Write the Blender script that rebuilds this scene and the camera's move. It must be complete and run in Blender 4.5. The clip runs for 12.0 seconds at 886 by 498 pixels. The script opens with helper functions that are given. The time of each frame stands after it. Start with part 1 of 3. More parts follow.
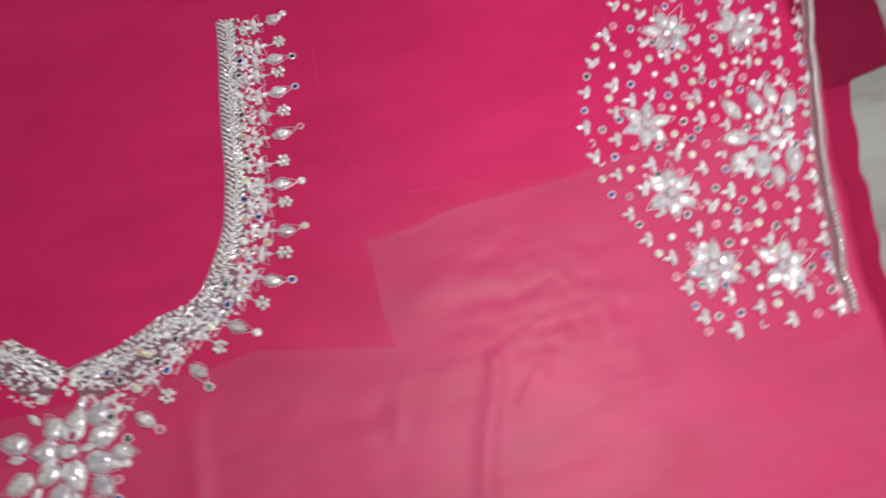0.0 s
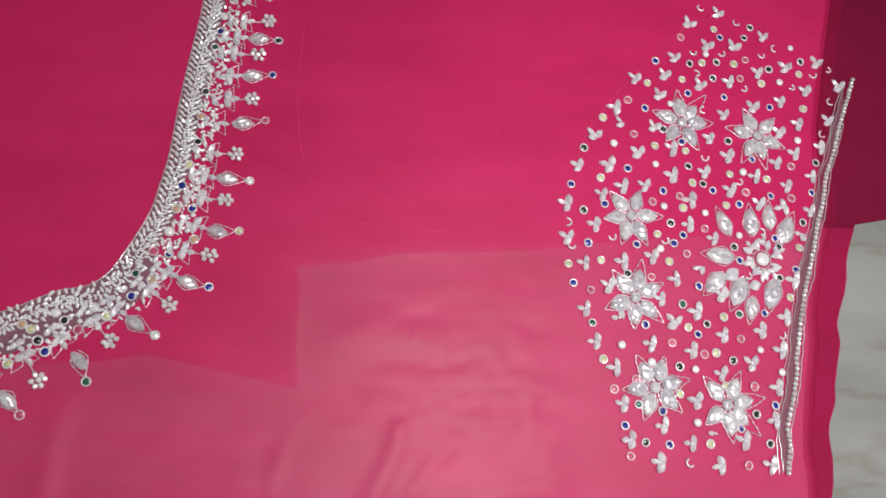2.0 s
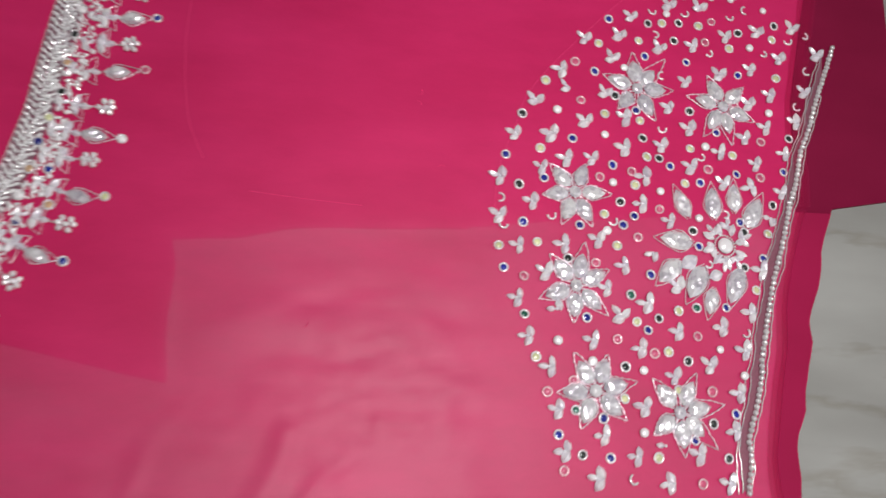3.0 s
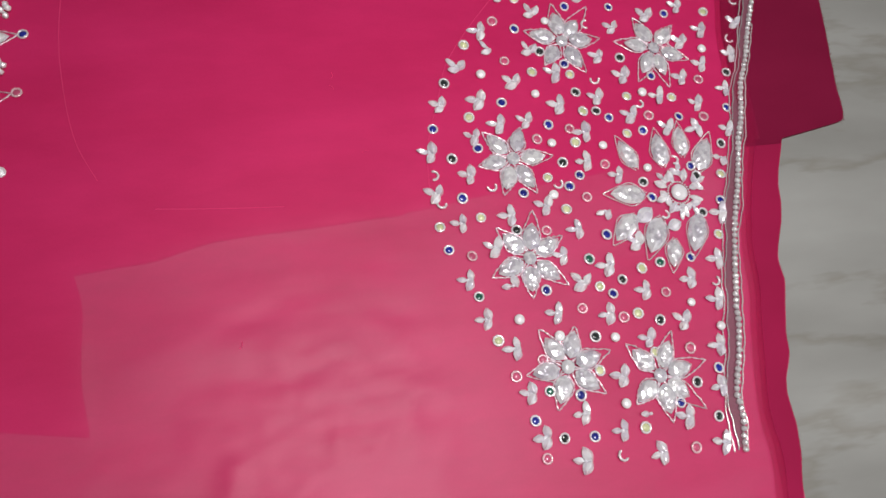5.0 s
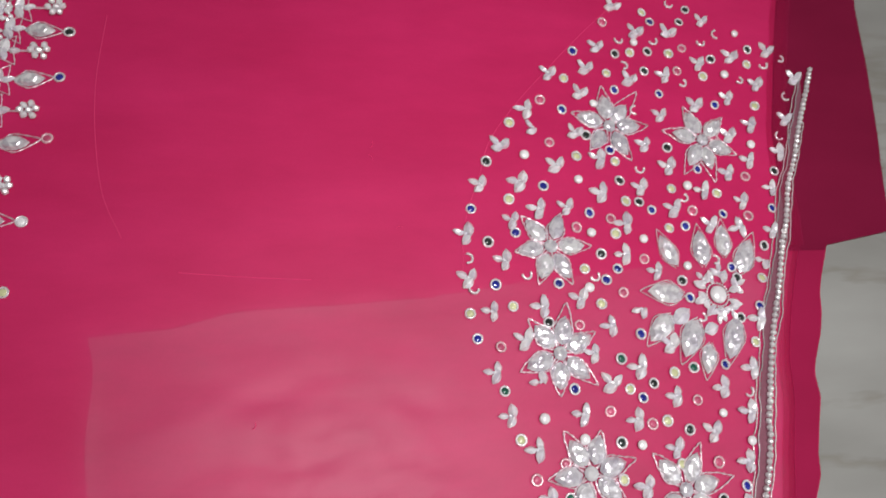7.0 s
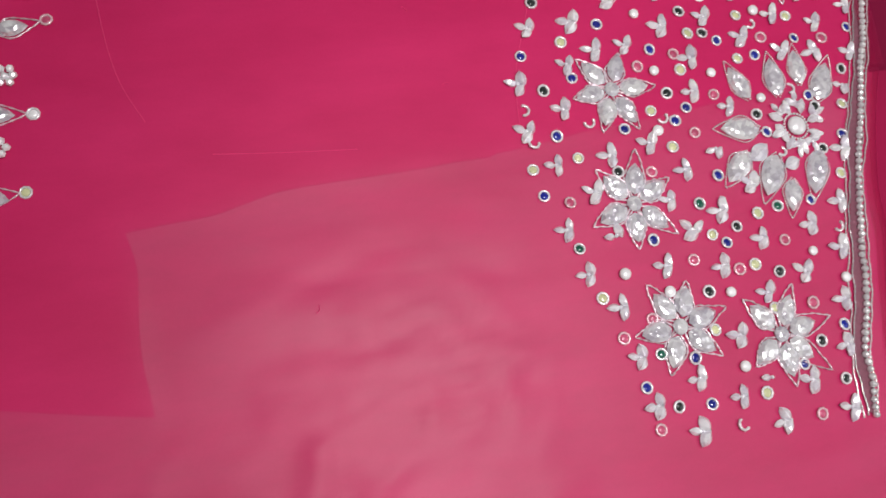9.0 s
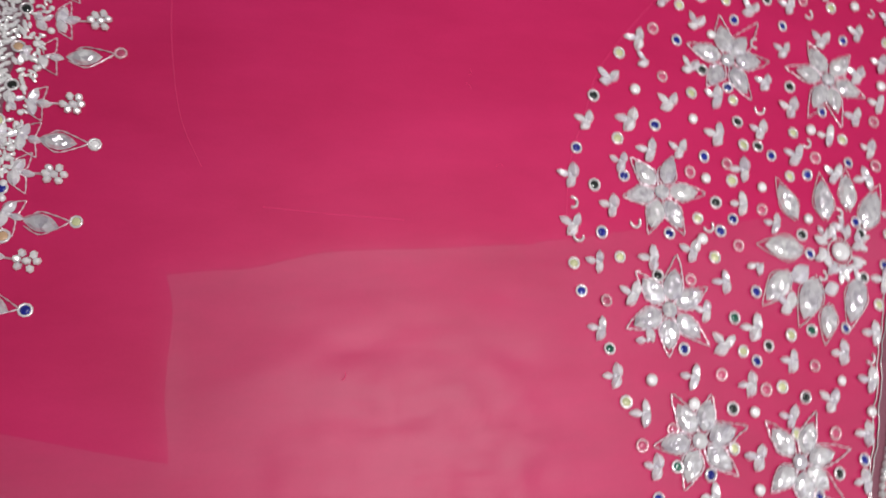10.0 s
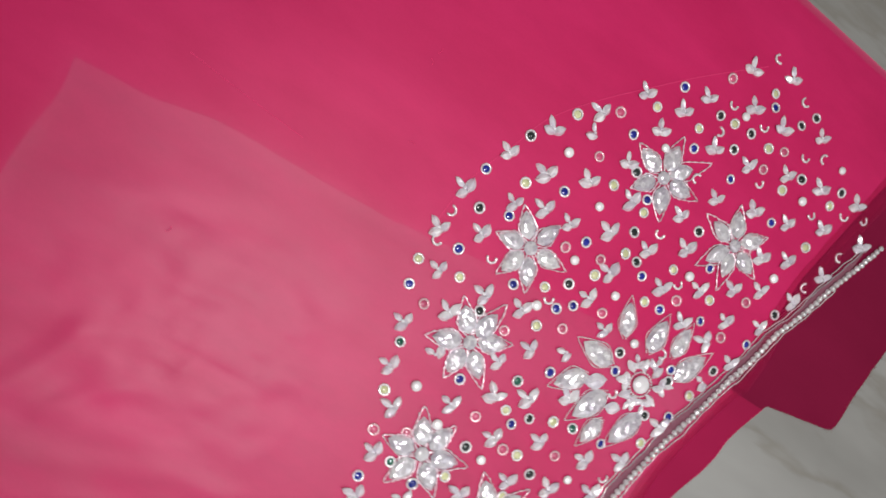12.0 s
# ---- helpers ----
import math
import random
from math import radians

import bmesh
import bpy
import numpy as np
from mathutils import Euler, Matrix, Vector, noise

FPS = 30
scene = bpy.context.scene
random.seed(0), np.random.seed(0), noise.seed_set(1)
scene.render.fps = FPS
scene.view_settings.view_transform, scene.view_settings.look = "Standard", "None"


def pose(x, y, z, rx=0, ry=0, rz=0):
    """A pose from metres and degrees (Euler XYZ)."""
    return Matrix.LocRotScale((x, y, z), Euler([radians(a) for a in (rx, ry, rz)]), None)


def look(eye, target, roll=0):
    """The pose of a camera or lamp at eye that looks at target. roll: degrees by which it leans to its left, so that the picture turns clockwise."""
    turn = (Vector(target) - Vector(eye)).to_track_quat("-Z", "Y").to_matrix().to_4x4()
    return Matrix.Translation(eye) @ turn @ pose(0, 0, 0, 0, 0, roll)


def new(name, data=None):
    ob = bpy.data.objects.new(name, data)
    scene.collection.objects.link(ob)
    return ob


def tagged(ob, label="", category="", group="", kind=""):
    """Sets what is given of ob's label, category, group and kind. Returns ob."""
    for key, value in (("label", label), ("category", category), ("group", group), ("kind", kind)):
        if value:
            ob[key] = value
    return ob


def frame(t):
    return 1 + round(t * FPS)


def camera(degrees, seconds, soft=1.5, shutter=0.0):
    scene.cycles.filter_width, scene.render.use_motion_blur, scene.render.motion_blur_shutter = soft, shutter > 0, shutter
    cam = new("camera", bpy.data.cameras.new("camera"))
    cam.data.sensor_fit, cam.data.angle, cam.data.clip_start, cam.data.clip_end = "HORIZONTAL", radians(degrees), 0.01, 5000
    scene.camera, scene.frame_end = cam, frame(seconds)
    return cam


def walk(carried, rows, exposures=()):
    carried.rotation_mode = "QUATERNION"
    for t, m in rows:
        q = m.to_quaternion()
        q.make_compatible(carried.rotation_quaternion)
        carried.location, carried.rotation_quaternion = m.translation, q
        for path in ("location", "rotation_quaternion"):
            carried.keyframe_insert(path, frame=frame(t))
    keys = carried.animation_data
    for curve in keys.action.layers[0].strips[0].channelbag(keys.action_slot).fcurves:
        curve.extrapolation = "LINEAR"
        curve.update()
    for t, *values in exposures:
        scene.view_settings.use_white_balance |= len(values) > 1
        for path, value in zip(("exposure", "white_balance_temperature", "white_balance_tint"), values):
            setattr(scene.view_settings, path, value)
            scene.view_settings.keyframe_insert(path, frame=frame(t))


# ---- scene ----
cam = camera(58.68, 12.0, soft=1.5, shutter=0.6)
PATH = [
    (0, pose(-0.2911, -0.1756, 0.3901, 20.99, -4.84, -15.09)),
    (0.2, pose(-0.2897, -0.1731, 0.3910, 21.36, -7.59, -12.12)),
    (0.5, pose(-0.2774, -0.1531, 0.3902, 18.74, -7.68, -7.70)),
    (1, pose(-0.2655, -0.1320, 0.3821, 17.23, -9.50, -3.77)),
    (1.5, pose(-0.2672, -0.1264, 0.3763, 16.67, -9.93, -1.46)),
    (2, pose(-0.2612, -0.1255, 0.3754, 16.35, -10.84, -0.74)),
    (2.5, pose(-0.2434, -0.1296, 0.3610, 16.24, -10.07, -0.44)),
    (3, pose(-0.2146, -0.1227, 0.3240, 16.76, -11.80, 0.10)),
    (3.5, pose(-0.1993, -0.1072, 0.3051, 16.65, -13.56, -2.64)),
    (3.7, pose(-0.1968, -0.1085, 0.3069, 16.61, -15.08, -3.49)),
    (5.3, pose(-0.2039, -0.1239, 0.2942, 20.30, -11.82, -10.15)),
    (5.5, pose(-0.2045, -0.1254, 0.2944, 21.27, -12.01, -9.83)),
    (6, pose(-0.1999, -0.1104, 0.2975, 21.85, -13.18, -7.04)),
    (6.5, pose(-0.2007, -0.0990, 0.2955, 21.08, -13.75, -4.98)),
    (6.7, pose(-0.2045, -0.0929, 0.2928, 20.44, -13.83, -4.54)),
    (8.3, pose(-0.2161, -0.0892, 0.2718, 15.81, -13.12, -7.01)),
    (8.5, pose(-0.2163, -0.0946, 0.2668, 16.22, -12.28, -8.11)),
    (9, pose(-0.2227, -0.0998, 0.2552, 14.22, -11.57, -10.14)),
    (9.5, pose(-0.2258, -0.0952, 0.2525, 14.39, -11.92, -7.92)),
    (10, pose(-0.2306, -0.0806, 0.2584, 14.21, -12.78, -1.83)),
    (10.5, pose(-0.2244, -0.0743, 0.2657, 13.89, -15.23, 3.52)),
    (11, pose(-0.2180, -0.0644, 0.2718, 9.04, -15.97, 10.03)),
    (11.5, pose(-0.2099, -0.0531, 0.2850, 1.39, -17.40, 23.99)),
    (12, pose(-0.1981, -0.0492, 0.2922, -2.42, -17.15, 32.88)),
]
walk(cam, PATH, [(0.0, 0.08), (1.0, 0.04), (2.5, -0.03), (3.7, -0.12), (5.3, -0.12), (12.0, -0.12)])

# Everything below is laid out in millimetres and brought to metres by MM.
MM = 0.001

# ---- light ----
world = bpy.data.worlds.new("room_air")
scene.world = world
world.use_nodes = True
world.node_tree.nodes["Background"].inputs[0].default_value = (0.80, 0.86, 1.0, 1)
world.node_tree.nodes["Background"].inputs[1].default_value = 0.05


def area_lamp(name, eye, target, sx, sy, watts, colour):
    data = bpy.data.lights.new(name, "AREA")
    data.shape, data.size, data.size_y, data.energy, data.color = "RECTANGLE", sx, sy, watts, colour
    lamp = new(name, data)
    lamp.matrix_world = look(eye, target)
    return lamp


# a tube light under the ceiling, then two added fill lamps
area_lamp("tube_light", (0.25, -0.2, 2.6), (-0.1, -0.1, 0.0), 1.2, 0.15, 17, (1.0, 0.97, 0.97))
# added low over the cloth so that brightness falls off outwards
area_lamp("near_fill", (-0.095, -0.10, 0.53), (-0.095, -0.10, 0.0), 0.10, 0.10, 1.42, (1.0, 0.97, 0.98))
# invented source at one side, gives stones and metal bright reflections
area_lamp("side_fill", (1.9, -0.9, 1.5), (0.0, 0.0, 0.2), 1.3, 1.2, 7, (0.93, 0.96, 1.0))

# added spot; its soft cone edge imitates a shadow over the left side
cone = bpy.data.lights.new("left_falloff_spot", "SPOT")
cone.energy, cone.color, cone.shadow_soft_size = 2.3, (1.0, 0.98, 0.97), 0.04
cone.spot_size, cone.spot_blend = radians(52), 0.5
new("left_falloff_spot", cone).matrix_world = look((-0.095, -0.10, 0.53), (-0.022, -0.045, 0.0))


# ---- materials ----
def material(name):
    m = bpy.data.materials.new(name)
    m.use_nodes = True
    t = m.node_tree
    return m, t, t.nodes["Principled BSDF"], t.nodes["Material Output"]


def node(t, kind, **values):
    n = t.nodes.new(kind)
    for key, value in values.items():
        if key in n.inputs:
            n.inputs[key].default_value = value
    return n


def coords(t, scale):
    c = t.nodes.new("ShaderNodeTexCoord")
    m = t.nodes.new("ShaderNodeMapping")
    m.inputs["Scale"].default_value = scale if isinstance(scale, tuple) else (scale, scale, scale)
    t.links.new(c.outputs["Object"], m.inputs["Vector"])
    return m.outputs["Vector"]


def noise_tex(t, vector, scale, detail=4.0, rough=0.55):
    n = node(t, "ShaderNodeTexNoise", Scale=scale, Detail=detail, Roughness=rough)
    t.links.new(vector, n.inputs["Vector"])
    return n.outputs["Fac"]


def ramp(t, fac, stops):
    r = t.nodes.new("ShaderNodeValToRGB")
    e = r.color_ramp.elements
    e[0].position, e[0].color = stops[0][0], (*stops[0][1], 1)
    e[1].position, e[1].color = stops[-1][0], (*stops[-1][1], 1)
    for pos, col in stops[1:-1]:
        e.new(pos).color = (*col, 1)
    t.links.new(fac, r.inputs["Fac"])
    return r.outputs["Color"]


def weave(t, strength=0.1):
    """Crossed fine threads and a slow unevenness, as bump."""
    v = coords(t, 1.0)
    heights = []
    for axis in ("X", "Y"):
        w = node(t, "ShaderNodeTexWave", Scale=900.0, Distortion=1.5)
        w.bands_direction = axis
        w.inputs["Detail"].default_value = 1.0
        t.links.new(v, w.inputs["Vector"])
        heights.append(w.outputs["Fac"])
    add = t.nodes.new("ShaderNodeMath")
    t.links.new(heights[0], add.inputs[0])
    t.links.new(heights[1], add.inputs[1])
    b = node(t, "ShaderNodeBump", Strength=strength, Distance=0.0002)
    t.links.new(add.outputs[0], b.inputs["Height"])
    return b.outputs["Normal"]


def cloth_colour(t, low, high):
    v = coords(t, (1.0, 2.6, 1.0))
    slow = noise_tex(t, v, 9.0, 3.0)
    fine = noise_tex(t, coords(t, (1.0, 1.0, 1.0)), 900.0, 2.0)
    mix = node(t, "ShaderNodeMath")
    mix.operation = "MULTIPLY_ADD"
    t.links.new(fine, mix.inputs[0])
    mix.inputs[1].default_value = 0.25
    t.links.new(slow, mix.inputs[2])
    return ramp(t, mix.outputs[0], [(0.40, low), (0.85, high)])


def cloth(name, low, high, sheer=0.0, tint=(1.0, 0.76, 0.83), sheen=0.3, gloss=0.25, rough=0.62):
    m, t, p, out = material(name)
    t.links.new(cloth_colour(t, low, high), p.inputs["Base Color"])
    p.inputs["Roughness"].default_value = rough
    p.inputs["Specular IOR Level"].default_value = gloss
    p.inputs["Sheen Weight"].default_value = sheen
    p.inputs["Sheen Roughness"].default_value = 0.4
    p.inputs["Sheen Tint"].default_value = (1.0, 0.75, 0.8, 1)
    t.links.new(weave(t), p.inputs["Normal"])
    if sheer:
        see = node(t, "ShaderNodeBsdfTransparent", Color=(*tint, 1))
        mix = node(t, "ShaderNodeMixShader", Fac=sheer)
        patch = noise_tex(t, coords(t, (1.0, 2.4, 1.0)), 16.0, 4.0, 0.6)
        span = node(t, "ShaderNodeMapRange")
        span.inputs["From Min"].default_value, span.inputs["From Max"].default_value = 0.25, 0.75
        span.inputs["To Min"].default_value, span.inputs["To Max"].default_value = sheer - 0.08, sheer + 0.08
        t.links.new(patch, span.inputs["Value"])
        t.links.new(span.outputs["Result"], mix.inputs["Fac"])
        t.links.new(p.outputs[0], mix.inputs[1])
        t.links.new(see.outputs[0], mix.inputs[2])
        t.links.new(mix.outputs[0], out.inputs["Surface"])
    return m


SHEER = cloth("sheer_pink_georgette", (0.80, 0.019, 0.155), (0.90, 0.030, 0.20), sheer=0.42, gloss=0.42, rough=0.44)
LINING = cloth("magenta_lining", (0.36, 0.003, 0.075), (0.43, 0.006, 0.095), sheen=0.1)
CRIMSON = cloth("crimson_doubled_georgette", (0.30, 0.008, 0.054), (0.36, 0.010, 0.067), sheen=0.0, gloss=0.1)
THIN = cloth("crimson_grading_gauze", (0.40, 0.012, 0.075), (0.47, 0.015, 0.092), sheer=0.70, tint=(1.0, 0.90, 0.93), sheen=0.0, gloss=0.1)
MAROON = cloth("maroon_folded_cloth", (0.175, 0.006, 0.034), (0.225, 0.009, 0.046), sheen=0.0, gloss=0.06)


def marble():
    m, t, p, out = material("grey_marble")
    cloud = noise_tex(t, coords(t, (1.0, 3.4, 1.0)), 5.0, 5.0, 0.5)
    base = ramp(t, cloud, [(0.25, (0.215, 0.213, 0.197)), (0.5, (0.30, 0.30, 0.283)), (0.75, (0.385, 0.388, 0.37))])
    vein = noise_tex(t, coords(t, (1.0, 4.2, 1.0)), 3.2, 6.0, 0.6)
    dark = ramp(t, vein, [(0.45, (1, 1, 1)), (0.5, (0.78, 0.75, 0.70)), (0.53, (1, 1, 1))])
    mul = t.nodes.new("ShaderNodeMix")
    mul.data_type, mul.blend_type = "RGBA", "MULTIPLY"
    mul.inputs[0].default_value = 0.8
    t.links.new(base, mul.inputs[6])
    t.links.new(dark, mul.inputs[7])
    t.links.new(mul.outputs[2], p.inputs["Base Color"])
    p.inputs["Roughness"].default_value = 0.42
    p.inputs["Specular IOR Level"].default_value = 0.3
    return m


def solid(name, colour, rough=0.5, metal=0.0, vary=0.12, scale=300.0, coat=0.0, bump=0.0, facet=0.0, glint_tone=0.0):
    m, t, p, out = material(name)
    info = t.nodes.new("ShaderNodeObjectInfo")
    grain = noise_tex(t, coords(t, 1.0), scale, 3.0)
    add = t.nodes.new("ShaderNodeMath")
    add.operation = "MULTIPLY_ADD"
    t.links.new(info.outputs["Random"], add.inputs[0])
    add.inputs[1].default_value = 0.5
    half = t.nodes.new("ShaderNodeMath")
    half.operation = "MULTIPLY"
    half.inputs[1].default_value = 0.5
    t.links.new(grain, half.inputs[0])
    t.links.new(half.outputs[0], add.inputs[2])
    low = tuple(c * (1 - vary) for c in colour)
    high = tuple(min(1.0, c * (1 + vary)) for c in colour)
    tone = ramp(t, add.outputs[0], [(0.2, low), (0.8, high)])
    # cells of lighter and dimmer colour paint the facets' uneven reflections
    if glint_tone:
        cell = node(t, "ShaderNodeTexVoronoi", Scale=520.0)
        shift = t.nodes.new("ShaderNodeVectorMath")
        t.links.new(coords(t, 1.0), shift.inputs[0])
        t.links.new(info.outputs["Random"], shift.inputs[1])
        t.links.new(shift.outputs["Vector"], cell.inputs["Vector"])
        gray = node(t, "ShaderNodeSeparateColor")
        t.links.new(cell.outputs["Color"], gray.inputs["Color"])
        dim = 1 - glint_tone
        glint_cells = ramp(t, gray.outputs["Red"], [(0.1, (dim, dim * 0.96, dim * 1.03)), (0.75, (1.0, 1.0, 1.0))])
        mul = t.nodes.new("ShaderNodeMix")
        mul.data_type, mul.blend_type = "RGBA", "MULTIPLY"
        mul.inputs[0].default_value = 1.0
        t.links.new(tone, mul.inputs[6])
        t.links.new(glint_cells, mul.inputs[7])
        tone = mul.outputs[2]
    t.links.new(tone, p.inputs["Base Color"])
    p.inputs["Roughness"].default_value, p.inputs["Metallic"].default_value = rough, metal
    p.inputs["Coat Weight"].default_value = coat
    p.inputs["Coat Roughness"].default_value = 0.06
    if facet:
        cut = node(t, "ShaderNodeTexVoronoi", Scale=420.0)
        t.links.new(coords(t, 1.0), cut.inputs["Vector"])
        b = node(t, "ShaderNodeBump", Strength=facet, Distance=0.0012)
        t.links.new(cut.outputs["Distance"], b.inputs["Height"])
        t.links.new(b.outputs["Normal"], p.inputs["Normal"])
    if bump:
        b = node(t, "ShaderNodeBump", Strength=bump, Distance=0.0003)
        t.links.new(grain, b.inputs["Height"])
        t.links.new(b.outputs["Normal"], p.inputs["Normal"])
    return m


MARBLE = marble()
PAINT = solid("white_wall_paint", (0.78, 0.77, 0.74), 0.7, vary=0.04, scale=12.0)
STONE = solid("foiled_clear_stone", (0.96, 0.93, 1.0), 0.16, 0.36, vary=0.16, scale=450.0, coat=1.0, facet=0.48, glint_tone=0.30)
LEAF = solid("white_leaf_stone", (0.96, 0.93, 1.0), 0.18, 0.16, vary=0.14, scale=400.0, coat=1.0, facet=0.36, glint_tone=0.18)
BEAD = solid("bright_seed_bead", (0.96, 0.93, 0.95), 0.2, 0.25, vary=0.15, coat=0.8)
PEARL = solid("white_pearl", (0.94, 0.92, 0.94), 0.22, 0.1, vary=0.08, coat=0.8)
SILVER = solid("silver_bead", (0.92, 0.89, 0.91), 0.13, 0.6, vary=0.12, coat=0.9)
RINGM = solid("pale_ring", (0.94, 0.87, 0.90), 0.25, 0.35, vary=0.12, coat=0.4)
ROSE = solid("rose_ring", (0.92, 0.58, 0.64), 0.25, 0.3, vary=0.15, coat=0.4)
BUGLE = solid("silver_bugle", (1.0, 0.95, 1.0), 0.16, 0.18, vary=0.20, coat=1.0)
NET = solid("mauve_grey_thread_ground", (0.25, 0.11, 0.15), 0.5, 0.15, vary=0.3, scale=700.0, bump=0.6)
THREAD = solid("pinkish_silver_thread", (0.90, 0.66, 0.72), 0.28, 0.35, vary=0.32, scale=700.0)
GREYTHREAD = solid("grey_silver_thread", (0.74, 0.65, 0.68), 0.2, 0.6, vary=0.35, scale=700.0)
PALE_PINK = solid("pale_pink", (0.72, 0.045, 0.18), 0.9, vary=0.1)
GEMS = {
    "blue": solid("blue_gem", (0.014, 0.02, 0.24), 0.15, vary=0.3, coat=0.6),
    "dark": solid("dark_gem", (0.02, 0.025, 0.025), 0.15, vary=0.3, coat=0.6),
    "green": solid("green_gem", (0.015, 0.10, 0.065), 0.15, vary=0.3, coat=0.6),
    "yellow": solid("yellow_gem", (0.62, 0.64, 0.36), 0.18, vary=0.15, coat=0.6),
    "pink": solid("pink_gem", (0.52, 0.08, 0.17), 0.3, vary=0.2, coat=0.3),
    "orange": solid("orange_gem", (0.62, 0.40, 0.24), 0.2, vary=0.15, coat=0.5),
    "pearl": PEARL,
}


# ---- mesh helpers ----
def mesh_of(name, bm, mat, smooth=True):
    me = bpy.data.meshes.new(name)
    bmesh.ops.recalc_face_normals(bm, faces=bm.faces)
    bm.to_mesh(me)
    bm.free()
    me.materials.append(mat)
    if smooth:
        me.polygons.foreach_set("use_smooth", [True] * len(me.polygons))
    return me


def raw_mesh(name, verts, faces, mat, smooth=True):
    me = bpy.data.meshes.new(name)
    me.from_pydata(verts, [], faces)
    me.materials.append(mat)
    if smooth:
        me.polygons.foreach_set("use_smooth", [True] * len(me.polygons))
    me.update()
    return me


def put(name, me, parent, m, label=""):
    """One object on a mesh under its thing or part, at the pose m of the world."""
    ob = new(name, me)
    ob.parent = parent
    ob.matrix_parent_inverse = Matrix.Identity(4)
    ob.matrix_basis = (parent.matrix_basis.inverted() if parent.type == "MESH" else Matrix.Identity(4)) @ m
    if label:
        ob["label"] = label
    return ob


def thing(name, label, category, kind=""):
    return tagged(new(name), label, category, "", kind)


def at(x, y, z=0.0, turn=0.0, pitch=0.0, roll=0.0, s=1.0):
    """A pose on the cloth, x and y in millimetres, z millimetres over it."""
    return (Matrix.Translation((x * MM, y * MM, (drape(x, y) + z) * MM))
            @ Euler((radians(roll), radians(pitch), radians(turn))).to_matrix().to_4x4() @ Matrix.Scale(s, 4))


def smooth_step(a, b, v):
    u = min(1.0, max(0.0, (v - a) / (b - a)))
    return u * u * (3 - 2 * u)


def along(points, step):
    """Points and headings at even steps along a line of points, rounded off."""
    pts = [Vector((p[0], p[1])) for p in points]
    fine = []
    for i in range(len(pts) - 1):
        a, b, c, d = pts[max(i - 1, 0)], pts[i], pts[i + 1], pts[min(i + 2, len(pts) - 1)]
        for k in range(12):
            u = k / 12
            fine.append(0.5 * (2 * b + (c - a) * u + (2 * a - 5 * b + 4 * c - d) * u * u + (3 * b - a - 3 * c + d) * u ** 3))
    fine.append(pts[-1])
    out, left = [], 0.0
    for p, q in zip(fine, fine[1:]):
        length = (q - p).length
        if length < 1e-6:
            continue
        while left <= length:
            w = p + (q - p) * (left / length)
            out.append((w.x, w.y, math.atan2(q.y - p.y, q.x - p.x)))
            left += step
        left -= length
    return out


# ---- the lie of the cloth ----
# Lower edge of the lining that lies under the sheer cloth.
LINING_EDGE = [(-600, -76), (-345, -73), (-326, -69.3), (-299, -75.2), (-277, -80.3), (-257.2, -84.5), (-257.8, -77), (-258.9, -67), (-259, -55), (-258, -40), (-261, -25.4),
               (-236, -23), (-222, -20), (-209, -17.4), (-182, -15.2), (-160, -13.6), (-137, -12.2), (-126.7, -9.9), (-40, 0.5), (33, 10)]
LINING_SIDE = [(33, 10), (35, 37), (38, 68), (51, 118), (62, 155), (66, 170)]
EDGE_HIGH = [(52, 10.6), (85.5, 17.2), (89.3, 18.6), (90.8, 22.5), (92.9, 43), (97.7, 73), (102, 110), (104.5, 140), (108, 160), (109, 173)]
EDGE_LOW = [(52, 10.4), (44.8, -5.6), (42.3, -12.4), (40.8, -21.8), (38.3, -29.7), (32.4, -42.4), (30.3, -47.8), (30.8, -57.3), (26.3, -71.6),
            (23.6, -80.8), (22.5, -89.4), (17.3, -99.7), (15.6, -106.6), (15.9, -118.4), (14.5, -129.6), (11.3, -140.3), (6, -165), (2, -210), (-4, -330)]
TOP = 173.0


def inside(poly, x, y):
    hit = False
    for (x0, y0), (x1, y1) in zip(poly, poly[1:] + poly[:1]):
        if (y0 > y) != (y1 > y) and x < (x1 - x0) * (y - y0) / (y1 - y0) + x0:
            hit = not hit
    return hit


def reach(line, x, y):
    """How far a place is from a line of points."""
    best = 1e9
    for (x0, y0), (x1, y1) in zip(line, line[1:]):
        dx, dy = x1 - x0, y1 - y0
        u = min(1.0, max(0.0, ((x - x0) * dx + (y - y0) * dy) / (dx * dx + dy * dy)))
        best = min(best, math.hypot(x - x0 - u * dx, y - y0 - u * dy))
    return best


UNDER = LINING_EDGE[:-1] + [(33, 10), (52, 10.6)] + EDGE_HIGH[1:] + [(109, 400), (-600, 400)]
UNDER_EDGE = LINING_EDGE[:-1] + [(33, 10), (52, 10.6), (90, 18.4)]
CREASES = [([(-210, -104), (-214, -118), (-224, -138), (-231, -160), (-236, -190)], 5.0, 2.2),
           ([(-352, -78), (-360, -95), (-363, -131), (-366, -190)], 6.0, 1.8),
           ([(-200, -101), (-235, -103), (-258, -100)], 4.0, 0.8),
           ([(-120, -127), (-160, -133), (-205, -150)], 5.0, 1.0),
           ([(-250, -92), (-262, -108), (-268, -130)], 3.5, 0.9),
           ([(-185, -112), (-196, -120), (-206, -134)], 3.0, 1.2)]


